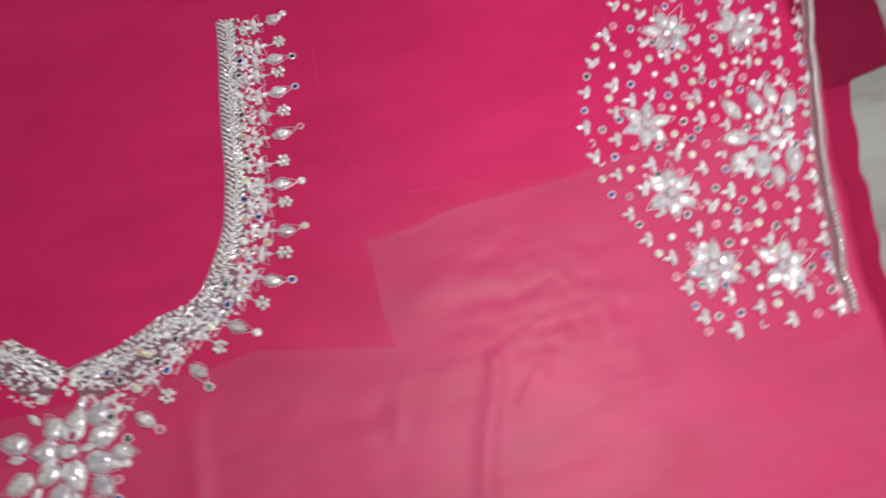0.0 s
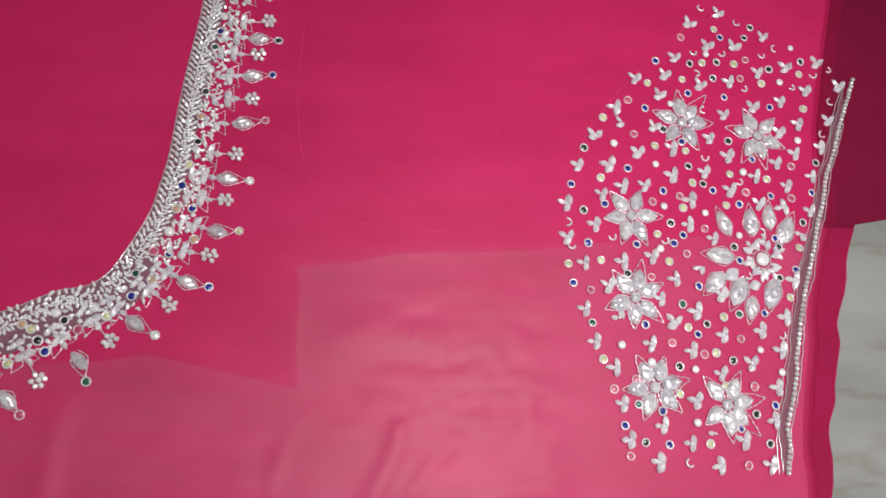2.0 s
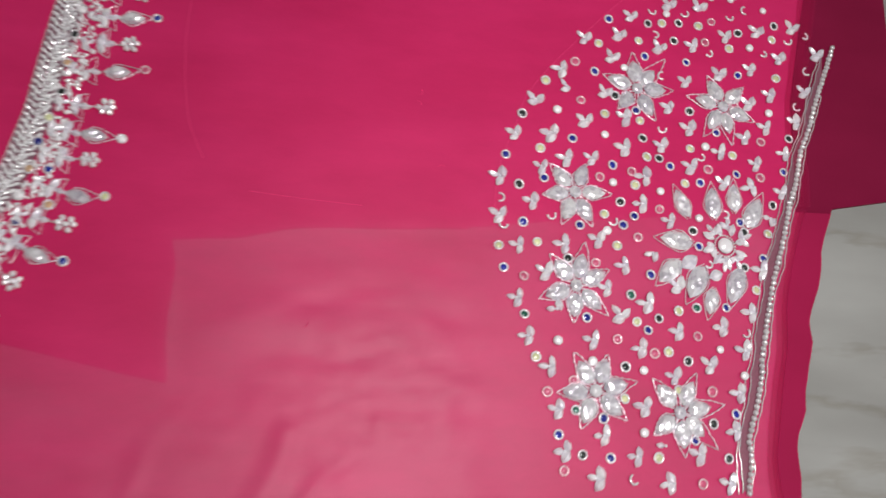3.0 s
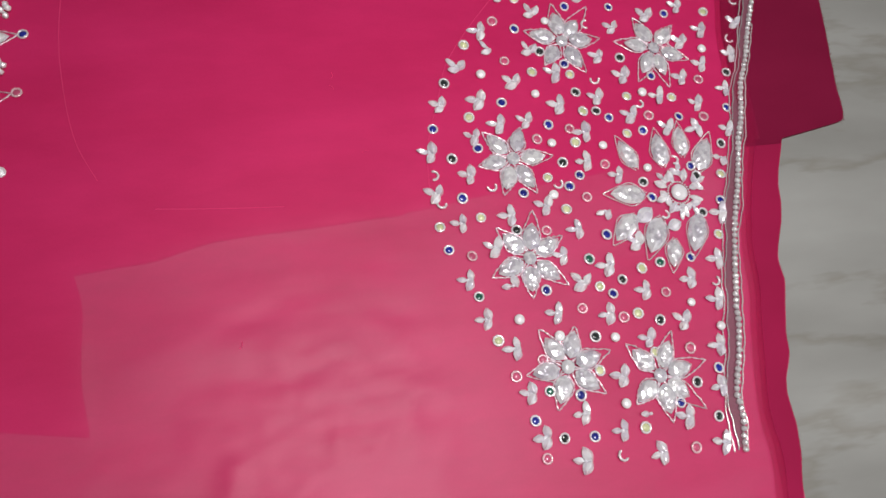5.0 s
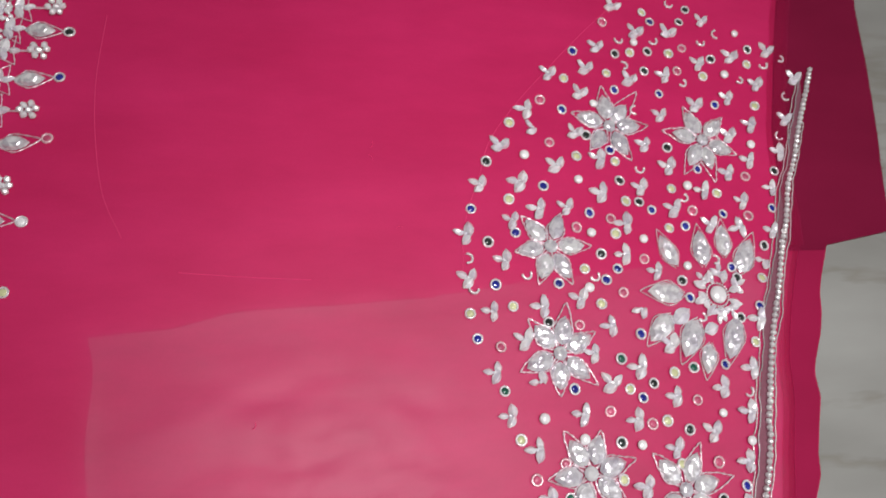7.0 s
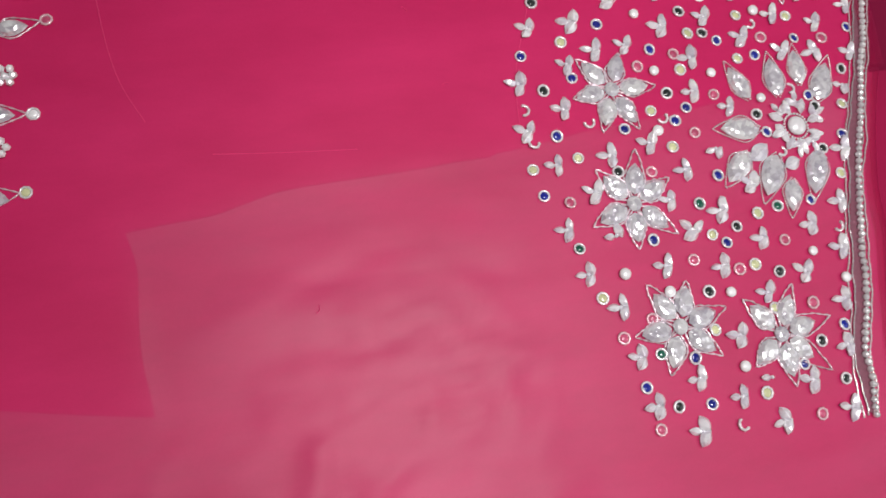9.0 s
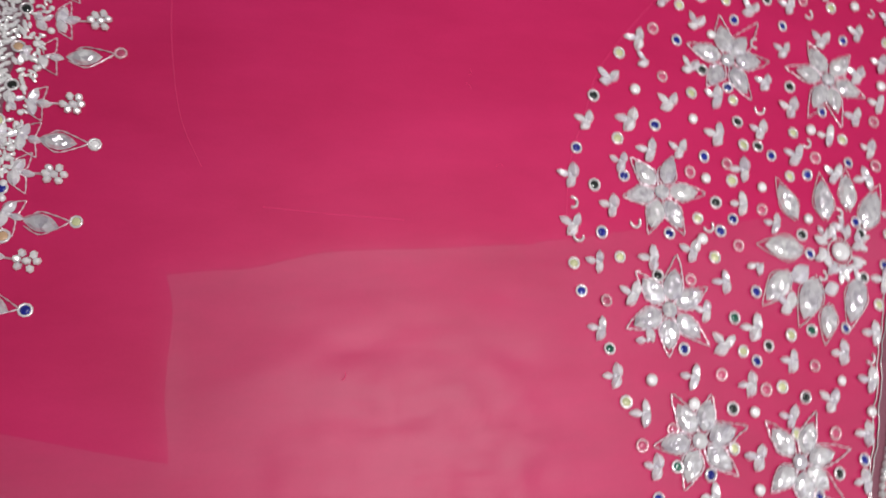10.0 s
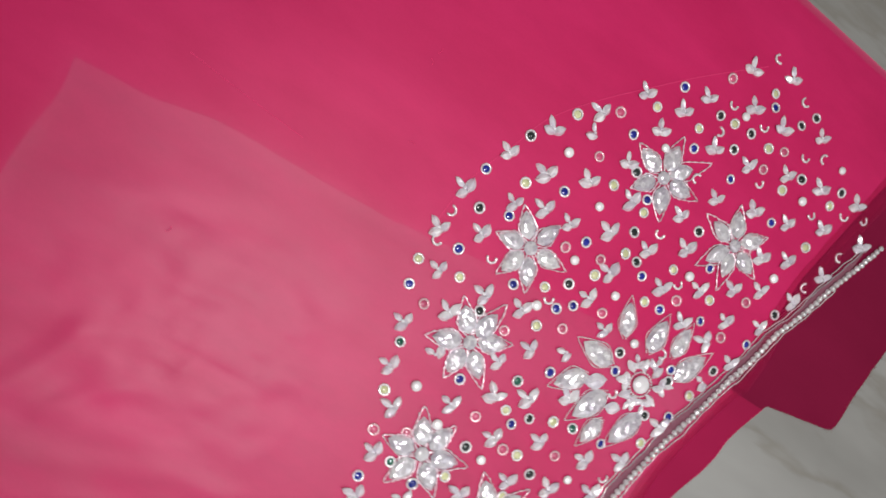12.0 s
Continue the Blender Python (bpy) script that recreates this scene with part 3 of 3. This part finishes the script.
BIG_PETALS = [
    (-30.5, 7.2, 112, 18, 7.2), (-14.2, 8.5, 90, 19.2, 8.5), (-2.6, 12, 85, 17.9, 7), (7.1, 4.9, 60, 22.3, 8.8), (-34.9, -11.6, 175, 20.2, 9.2),
    (-39.7, -26.9, -136, 18.6, 8.5), (-26.4, -31.5, -121, 22.3, 9.7), (-19.9, -40.4, -108, 16.1, 7), (-6.3, -32.1, -114, 23, 8.9),
]
SMALL_PETALS = [
    (-7.5, -2.3, 78, 8.8, 4), (-15.5, -5.7, 133, 8, 3.9), (-17.6, -15.3, -161, 8.8, 4.4), (-11.3, -21.1, -92, 9.2, 3.9),
    (-4.6, -19.7, -64, 10.5, 3.9), (0.6, -8.3, 23, 10.4, 4), (-29.3, -21.9, -144, 10.8, 5.9), (-16.3, -27.6, -161, 8.7, 4.9),
]
MEDALLION = [
    (-422.0, -84.2, 112.0, 14.0, 9.0), (-411.6, -83.2, 69.0, 15.0, 9.0), (-401.6, -82.1, 44.0, 14.5, 9.5), (-400.5, -93.0, 13.0, 17.0, 9.5),
    (-403.2, -105.3, -32.0, 17.0, 10.5), (-392.7, -103.0, -14.0, 13.0, 7.0), (-403.2, -116.6, -55.0, 14.5, 8.5), (-414.7, -109.2, -80.0, 17.0, 9.5),
    (-422.3, -116.6, -105.0, 15.0, 9.0), (-426.5, -105.2, -139.0, 14.0, 9.0), (-427.3, -94.8, 169.0, 14.0, 9.0), (-439.9, -87.8, 160.0, 16.0, 9.0),
    (-438.9, -106.8, 205.0, 16.0, 9.0),
]
MEDALLION_RINGS = [
    (-404.6, -74.3), (-396.8, -85.5), (-390.2, -97.4), (-391.9, -108.6), (-396.6, -115.1), (-408.2, -121.2), (-397.9, -123.8), (-426.0, -69.7),
]
HEM_PEARLS = [
    (65.6, 102.8), (57.4, 84.7), (50.1, 68.3), (43.7, 52.5), (36.9, 38.7), (32.2, 22.6), (27.4, 11.2), (22.3, -5.3), (16.2, -21.2), (10.9, -36.5),
    (5.2, -56.1), (2.5, -65.7), (0.3, -78), (-4.6, -92), (-8.4, -103.3), (-8.4, -110.3), (-10, -119.2), (-11.5, -125.7),
]
HEM_INNER = [
    (59.7, 100.7), (47.6, 71.3), (40.5, 52.4), (32.8, 37.2), (26.4, 16.8), (18.2, -5.3), (11.3, -21.1), (5.5, -41.3), (0.8, -55.9), (-1, -65.3),
    (-3.9, -72.5), (-6.5, -84.5), (-11.1, -95.9), (-13.2, -107.3), (-13.8, -116.3), (-14.2, -125.3),
]
HEM_OUTER = [
    (54.7, 73.2), (47.7, 55.7), (40.5, 40.3), (35.2, 22.6), (32.7, 14), (26.9, 0.1), (19.7, -21.3), (13.2, -36.6), (9.1, -53.8), (5.5, -66.1),
    (3.8, -75.9), (0.1, -87.8), (-3.6, -96.9), (-6.7, -107), (-7, -115.1), (-10.5, -125.8),
]
NECK_EDGE = [
    (-312.4, 126.9), (-314.3, 105.8), (-317, 86.9), (-319.2, 70.5), (-321, 54.6), (-322.3, 40.6), (-323.6, 26.9), (-326.2, 13.4),
    (-328.4, 2.5), (-331.4, -6.2), (-334.8, -13.4), (-339.9, -23.3), (-344.8, -31.6), (-353, -38.5), (-366.2, -41.7), (-377.8, -47.3),
    (-389.1, -52.2), (-400.7, -54.9), (-413.4, -57.8),
]
NECK_EDGE_FAR = [
    (-413.4, -57.8), (-425.9, -47.3), (-438.5, -35.4),
]
DROPS = [
    (-294.6, 95.2, -284.5, 95.3, -274.2, 95.5, 0), (-296.5, 72.7, -286.6, 73.7, -276.3, 75.4, 1), (-301, 46.4, -289.8, 47, -278.7, 49.5, 2),
    (-305.1, 17.8, -295.5, 17, -284.6, 16.6, 3), (-307.8, -7.7, -298.3, -10.3, -288.2, -9.5, 4), (-318.9, -31.9, -310.2, -35.9, -300.5, -37.7, 1),
    (-339.6, -49.8, -331.7, -55.8, -322.6, -61.1, 3), (-362.3, -64.3, -353.6, -73.3, -349.9, -82.4, 5),
    (-390.3, -81.9, -381.3, -90.6, -375.3, -97, 2), (-290.7, 119.9, -279.7, 122.7, -273.8, 125.7, 3),
]
CLUSTERS = [
    (-292.1, 104.8, -279.5, 105.9), (-295.7, 85.8, -284.1, 86), (-297.4, 59.8, -285.6, 60.5), (-303.8, 30.2, -292, 29.9), (-306.4, 6.2, -295.8, 5.7),
    (-312.8, -20.7, -301.2, -22.6), (-327, -40.3, -317.2, -46.9), (-349.8, -55.2, -341.5, -64.3), (-376.3, -72, -369.4, -82),
]
NECK_RINGS = [
    (-302.3, 106.7, 3), (-303.6, 97.8, 1), (-305.8, 88.4, 5), (-307.4, 75.5, 3), (-308.7, 62.9, 0), (-309.9, 49, 6), (-310.6, 35.4, 0),
    (-313.7, 23.1, 4), (-316.3, 12, 1), (-310.6, 0.5, 1), (-318, -0, 6), (-320.2, -11.5, 3), (-308.7, -14.9, 6), (-326.5, -21.6, 2),
    (-319.5, -22.5, 1), (-333.4, -32.5, 5), (-326.1, -35.4, 6), (-334.4, -43.3, 1), (-349.8, -49.1, 3), (-344.1, -52.8, 4), (-365.7, -51.9, 3),
    (-361.8, -55.3, 0), (-355.5, -59.4, 2), (-379.1, -57.5, 6), (-375.3, -59.5, 4), (-371.9, -64.6, 0), (-395.5, -64.2, 1), (-390.2, -69.2, 0),
    (-368.3, -69.5, 1), (-382.8, -75, 4),
]
SLEEVE_LINE = [
    (-123.4, -3.5), (-122, 11.3), (-118.9, 24), (-112.5, 40), (-106.2, 56.6), (-91.8, 75.7), (-74.4, 94.7), (-56, 113.8), (-31.5, 136.7),
]
ARMHOLE_LINE = [
    (-261.1, 104.7), (-263.5, 74.3), (-262.1, 48.6), (-258.3, 26.9), (-251, 10.4),
]
WAIST_LINE = [
    (-231.1, -2.4), (-208.1, -4.1), (-181.8, -5.4),
]
BIG_CENTRE = (-10.1, -12.8)

# ---- the sleeve's embroidery ----
for colour, places in (("blue", BLUE), ("dark", DARK), ("green", GREEN), ("yellow", YELLOW), ("pink", PINK)):
    for x, y in places:
        ringed_stone(x, y, colour)
for x, y in PEARLS:
    put("pearl_stud", STUD, blouse, at(x, y, 0.0, rnd.uniform(0, 360), 0, 0, rnd.uniform(0.85, 1.05)), "white pearl stud")
for x, y in CRESCENTS:
    put("crescent", CRESCENT, blouse, at(x, y, 0.0, rnd.uniform(60, 260), rnd.uniform(-10, 10), rnd.uniform(-10, 10)), "half-hidden pale thread ring")
for x, y, heading in SPRIG_HIGH + SPRIG_MID + SPRIG_LOW + SPRIG_FOOT:
    sprig(x, y, heading - 8 + rnd.uniform(-10, 10), rnd.uniform(0.82, 1.0))
for centre, *petals in FLOWERS:
    stone_flower(*centre, petals)


def beaded_petal(x, y, heading, length, wide, parent, chain=True):
    put("petal", gem_mesh("petal", length * 0.84, wide * 1.0, 2.3, STONE, True), parent,
        at(x, y, 0.2, heading, rnd.uniform(-5, 5), rnd.uniform(-8, 8)))
    if chain:
        back, front = -length * 0.44, length * 0.58
        for pts in outline_points(x, y, heading, back, front, wide + 1.6):
            put("bead_outline", bead_chain("bead_outline", pts, 0.95, 0.46, BEAD), parent, Matrix.Identity(4), "tiny silver beads round the stone")


bx, by = BIG_CENTRE
big = put("large_stone_flower", ball_mesh("large_stone_flower", 4.0, 4.0, 1.9, PEARL, 14, 8, 0.5), blouse, at(bx, by, 0.2), "large flower of clear stones edged with beads")
put("bead_ring", bead_chain("bead_ring", [(bx + 5.2 * math.cos(a * 0.3307), by + 5.2 * math.sin(a * 0.3307)) for a in range(20)], 1.25, 0.64, BEAD), big, Matrix.Identity(4))
for row in BIG_PETALS:
    beaded_petal(*row, big)
for x, y, heading, length, wide in SMALL_PETALS[:6]:
    sprig(x, y, heading, 0.82)
for x, y, heading, length, wide in SMALL_PETALS[6:]:
    put("leaf", gem_mesh("leaf", length, wide * 1.15, 1.8, LEAF, False, 6, False, True), big, at(x, y, 0.3, heading, rnd.uniform(-10, 8), rnd.uniform(-12, 12)))
for i in range(8):
    a = radians(12 + 45 * i + rnd.uniform(-9, 9))
    r = rnd.uniform(8.2, 9.4)
    put("leaf", gem_mesh("leaf", 6.6, 3.4, 1.7, LEAF, False, 6, False, True), big,
        at(bx + r * math.cos(a), by + r * math.sin(a), 0.8, math.degrees(a) + rnd.uniform(-14, 14), rnd.uniform(-14, 8), rnd.uniform(-14, 14)))

# hem: a row of pearls between rows of wire, on a narrow net tape
TAPE = solid("mauve_net_tape", (0.22, 0.075, 0.11), 0.45, 0.15, vary=0.3, scale=700.0, bump=0.6)
inner, outer = along(HEM_INNER, 2.5), along(HEM_OUTER, 2.5)
verts, faces = [], []
for i in range(72):
    a = inner[min(len(inner) - 1, int(i / 71 * (len(inner) - 1)))]
    b = outer[min(len(outer) - 1, int(max(0.0, i / 71 - 0.06) / 0.94 * (len(outer) - 1)))]
    for u in (0.05, 0.45, 0.8):
        x, y = a[0] + (b[0] - a[0]) * u, a[1] + (b[1] - a[1]) * u
        verts.append((x * MM, y * MM, (drape(x, y) + 0.38) * MM))
for i in range(71):
    for k in range(2):
        faces.append((i * 3 + k, i * 3 + k + 1, i * 3 + k + 4, i * 3 + k + 3))
put("net_tape", raw_mesh("net_tape", verts, faces, TAPE), blouse, Matrix.Identity(4), "narrow mauve net tape under the hem pearls")
for x, y, h in along(HEM_PEARLS, 2.75):
    put("pearl", HEM_PEARL, blouse, at(x + rnd.uniform(-0.25, 0.25), y, 0.1, math.degrees(h) - 90, 0, 0, rnd.uniform(0.92, 1.06)), "silver pearl bead of the hem")
for line, wide, mat, tag in ((HEM_INNER, 0.34, GREYTHREAD, "grey silver twisted wire along the hem"), (HEM_OUTER, 0.32, GREYTHREAD, "grey silver twisted wire along the hem"),
                             ([(x - 1.6, y + 0.5) for x, y in HEM_OUTER], 0.28, GREYTHREAD, "grey silver twisted wire along the hem"),
                             ([(x - 1.8, y - 0.6) for x, y in HEM_INNER], 0.30, GREYTHREAD, "grey silver twisted wire along the hem")):
    lean = rnd.uniform(0, 9)
    pts = [(x + 0.9 * noise.noise(Vector((lean, y * 0.07, 0.0))) + 0.2 * math.sin(i * 0.7), y) for i, (x, y, h) in enumerate(along(line, 1.0))]
    put("wire_trim", tube_mesh("wire_trim", pts, wide, mat, 6, 0.6, 0.4), blouse, Matrix.Identity(4), tag)

# ---- the neckline's embroidery ----
bugles = []


def bugle_at(x, y, turn, length=3.6, wide=0.62):
    if min(math.hypot(x - r[0], y - r[1]) for r in NECK_RINGS) < 2.7:
        return
    bugles.append((x, y, turn, length * rnd.uniform(0.8, 1.1), wide * rnd.uniform(0.9, 1.15)))


def neck_band(edge, outward):
    """Bugle beads in a fishbone on both sides of a row of round beads along the neckline, then a looser scatter."""
    for i, (x, y, h) in enumerate(along(edge, 1.5)):
        nx, ny = -math.sin(h) * outward, math.cos(h) * outward
        loose = smooth_step(-4, -34, y)
        turn = math.degrees(h)
        rows = ((1.6, 60), (7.9, -56), (11.0, 46)) if i % 2 else ((3.4, 44), (9.2, -50), (12.4, 30))
        for off, slant in rows:
            if off > 10 and rnd.random() < 0.45:
                continue
            o = off + rnd.uniform(-0.4, 0.4) * (1 + 2.0 * loose)
            bugle_at(x + nx * o, y + ny * o, turn + slant * outward + rnd.uniform(-14, 14) * (1 + 3 * loose), 4.1)
        for o in (5.3, 6.7):
            o += rnd.uniform(-0.5, 0.5) * (1 + loose)
            bugle_at(x + nx * o, y + ny * o, rnd.uniform(0, 180), 3.1)
        for k in range(4):
            o = rnd.uniform(12.5, 19 + 4 * loose)
            if rnd.random() < 0.5:
                bugle_at(x + nx * o, y + ny * o, rnd.uniform(0, 180), rnd.uniform(2.6, 3.6))


neck_band(NECK_EDGE, 1)
neck_band(NECK_EDGE_FAR, 1)
for i in range(34):
    u = rnd.random()
    bugle_at(-414 + rnd.uniform(-7, 7) * (1 - u), -59.5 - 11 * u, rnd.uniform(0, 180), 3.2)
BUGLE_MESH = ball_mesh("bugle_bead", 1.6, 0.80, 0.84, BUGLE, 6, 5)
BUGLE_MESH.polygons.foreach_set("use_smooth", [False] * len(BUGLE_MESH.polygons))
for x, y, turn, length, wide in bugles[:280]:
    put("bugle_bead", BUGLE_MESH, blouse, at(x, y, rnd.uniform(0, 0.7), turn, rnd.uniform(-14, 14), 0, length / 3.6))
verts, faces = [], []
unit = [v.co.copy() for v in BUGLE_MESH.vertices]
unit_faces = [tuple(p.vertices) for p in BUGLE_MESH.polygons]
for x, y, turn, length, wide in bugles[280:]:
    m = at(x, y, rnd.uniform(0, 0.7), turn, rnd.uniform(-14, 14), 0, length / 3.6)
    base = len(verts)
    verts += [tuple(m @ v) for v in unit]
    faces += [tuple(base + i for i in f) for f in unit_faces]
rest = put("bead_trim", raw_mesh("bead_trim", verts, faces, BUGLE, False), blouse, Matrix.Identity(4), "silver bugle beads sewn along the neckline")
rest["kind"] = "stuff"
for side in (NECK_EDGE, NECK_EDGE_FAR):
    put("neck_cord", tube_mesh("neck_cord", [(x, y) for x, y, h in along(side, 1.0)], 0.32, GREYTHREAD, 6, 0.4, 0.25), blouse, Matrix.Identity(4), "pinkish silver cord edging the neckline")

# stitched ground under the neckline's beads
def ground_strip(edge, wide):
    verts, faces = [], []
    rows = along(edge, 2.5)
    for i, (x, y, h) in enumerate(rows):
        for k in range(5):
            o = (wide + 8.0 * smooth_step(-10, -34, y) + 1.6 * noise.noise(Vector((i * 0.5, 1.0, 0.0)))) * k / 4
            px, py = x - math.sin(h) * o, y + math.cos(h) * o
            verts.append((px * MM, py * MM, (drape(px, py) + 0.12) * MM))
    for i in range(len(rows) - 1):
        for k in range(4):
            a = i * 5 + k
            faces.append((a, a + 1, a + 6, a + 5))
    return raw_mesh("thread_ground", verts, faces, NET)


for side in (NECK_EDGE, NECK_EDGE_FAR):
    put("thread_ground", ground_strip(side, 11.0), blouse, Matrix.Identity(4), "mauve grey stitched ground under the beads")

COLOURS = ("dark", "blue", "pink", "pearl", "yellow", "green", "orange")
for x, y, c in NECK_RINGS:
    ringed_stone(x, y, COLOURS[c], None, 0.98, 0.6)


def inner_sprig(x, y, heading):
    """A smaller sprig and two seed beads between the band and a pendant."""
    a = radians(heading)
    sprig(x - 6.3 * math.cos(a), y - 6.3 * math.sin(a), heading + rnd.uniform(-25, 25), 0.72)
    for side in (-1, 1):
        put("pearl", SMALL_PEARL, blouse, at(x - 3.4 * math.cos(a) - side * 4.2 * math.sin(a), y - 3.4 * math.sin(a) + side * 4.2 * math.cos(a), 0.1, 0, 0, 0, rnd.uniform(0.7, 0.95)))


def tulip_threads(x, y, heading, parent):
    """Loops of thread round the two side leaves of a neckline sprig."""
    for side in (-1, 1):
        turn = heading + side * rnd.uniform(50, 66)
        for pts in outline_points(x, y, turn, 0.5, rnd.uniform(7.0, 8.4), 4.4, 7):
            put("thread_outline", tube_mesh("thread_outline", pts, 0.24, THREAD, 5, 0.6, 0.4), parent, Matrix.Identity(4))


CLUSTER_PEARL = ball_mesh("pearl", 1.5, 1.35, 1.35, BUGLE, 6, 4)
CLUSTER_PEARL.polygons.foreach_set("use_smooth", [False] * len(CLUSTER_PEARL.polygons))
for rx, ry, cx, cy in CLUSTERS:
    h = math.degrees(math.atan2(cy - ry, cx - rx))
    tulip_threads(rx - 1.0, ry, h, sprig(rx + 0.5, ry, h, 0.88))
    inner_sprig(rx, ry, h)
    m = at(cx, cy, 0.2, h)
    heart = put("pearl_flower", CLUSTER_PEARL, blouse, m, "little flower of silver pearl beads")
    for i in range(6):
        a = radians(60 * i + rnd.uniform(-12, 12))
        r = rnd.uniform(2.4, 3.0)
        put("pearl", CLUSTER_PEARL, heart, m @ Matrix.Translation((r * math.cos(a) * MM, r * math.sin(a) * MM, rnd.uniform(-0.1, 0.5) * MM)) @ Matrix.Rotation(a + rnd.uniform(-0.5, 0.5), 4, "Z"))
    put("thread", tube_mesh("thread", [(rx, ry), (cx, cy)], 0.4, THREAD, 5, 0.4), heart, Matrix.Identity(4))
for rx, ry, cx, cy, tx, ty, c in DROPS:
    h = math.degrees(math.atan2(cy - ry, cx - rx))
    tulip_threads(rx - 1.0, ry, h, sprig(rx, ry, h, 0.9))
    inner_sprig(rx, ry, h)
    drop = put("drop_pendant", gem_mesh("drop_pendant", 11.5, 5.8, 2.0, STONE, False), blouse, at(cx, cy, 0.3, h, rnd.uniform(-5, 5), rnd.uniform(-8, 8)), "pointed clear stone with thread loops")
    for pts in outline_points(cx, cy, math.degrees(math.atan2(ty - cy, tx - cx)), -5.0, math.hypot(tx - cx, ty - cy) - 1.8, 7.4):
        put("thread_outline", tube_mesh("thread_outline", pts, 0.27, THREAD, 5, 0.5, 0.4), drop, Matrix.Identity(4))
    ringed_stone(tx, ty, COLOURS[c], None, 0.95)

# the large flower at the point of the neckline
mx, my = -416.9, -96.8
medal = put("stone_medallion", ball_mesh("stone_medallion", 4.6, 3.6, 1.9, STONE, 12, 8, 0.5), blouse, at(mx, my, 0.3), "large medallion of clear stones edged with beads")
for row in MEDALLION:
    beaded_petal(*row, medal)
for i in range(14):
    a = radians(20 + 25.7 * i + rnd.uniform(-5, 5))
    r = 9.0 if i % 2 else 22.5
    put("leaf", gem_mesh("leaf", 8.0, 4.0, 1.8, LEAF, False, 6, False, True), medal,
        at(mx + r * math.cos(a), my + r * math.sin(a), 0.9, math.degrees(a), rnd.uniform(-12, 8), rnd.uniform(-12, 12)))
put("bead_ring", bead_chain("bead_ring", [(mx + 5.3 * math.cos(a * 0.3307), my + 5.3 * math.sin(a * 0.3307)) for a in range(20)], 1.25, 0.64, BEAD), medal, Matrix.Identity(4))
for (x, y), colour in zip(MEDALLION_RINGS, ("pink", "dark", "dark", "pearl", "pink", "pink", "blue", "yellow")):
    ringed_stone(x, y, colour)

# ---- marks on the cloth ----
# pale tubes; at sleeve and armhole they paint the light along a crease
for line in (SLEEVE_LINE, ARMHOLE_LINE, WAIST_LINE):
    pts = [(x, y) for x, y, h in along(line, 2.0)]
    put("chalk_line", tube_mesh("chalk_line", pts, 0.24, PALE_PINK, 4, -0.08), blouse, Matrix.Identity(4), "faint pale line on the cloth")


def frayed(line, lift, length, mat, parent):
    """Short loose fibres standing out from a cut edge, joined."""
    verts, faces = [], []
    for x, y, h in along(line, 0.9):
        a = h - math.pi / 2 + rnd.uniform(-0.9, 0.9)
        far = length * rnd.uniform(0.3, 1.0)
        b = len(verts)
        for r, thick in ((-0.5, 0.11), (far * 0.6, 0.08), (far, 0.03)):
            bend = a + 0.3 * r / length
            px, py = x + r * math.cos(bend), y + r * math.sin(bend)
            for g in (0, 2.1, 4.2):
                verts.append(((px - math.sin(a) * thick * math.cos(g)) * MM, (py + math.cos(a) * thick * math.cos(g)) * MM, (lift + thick * math.sin(g)) * MM))
        for r in (0, 3):
            for g in range(3):
                faces.append((b + r + g, b + r + (g + 1) % 3, b + r + 3 + (g + 1) % 3, b + r + 3 + g))
    ob = put("frayed_edge", raw_mesh("frayed_edge", verts, faces, mat), parent, Matrix.Identity(4), "loose fibres along the cut edge")
    ob["kind"] = "stuff"


frayed(EDGE_HIGH[1:], 0.0, 1.5, MAROON, folded)
frayed(EDGE_LOW[-2:0:-1], -0.5, 0.8, CRIMSON, blouse)
for x, y, turn in ((-157.9, 51.1, 20), (-157.4, 45.6, 70), (-146.5, 16.3, 130), (-131, 135, 40), (-205, -60, 10)):
    a = radians(turn)
    pts = [(x + k * 0.7 * math.cos(a + 0.25 * k), y + k * 0.7 * math.sin(a + 0.25 * k)) for k in range(5)]
    put("lint", tube_mesh("lint", pts, 0.16, PALE_PINK, 4, 0.05), blouse, Matrix.Identity(4), "speck of pale lint")
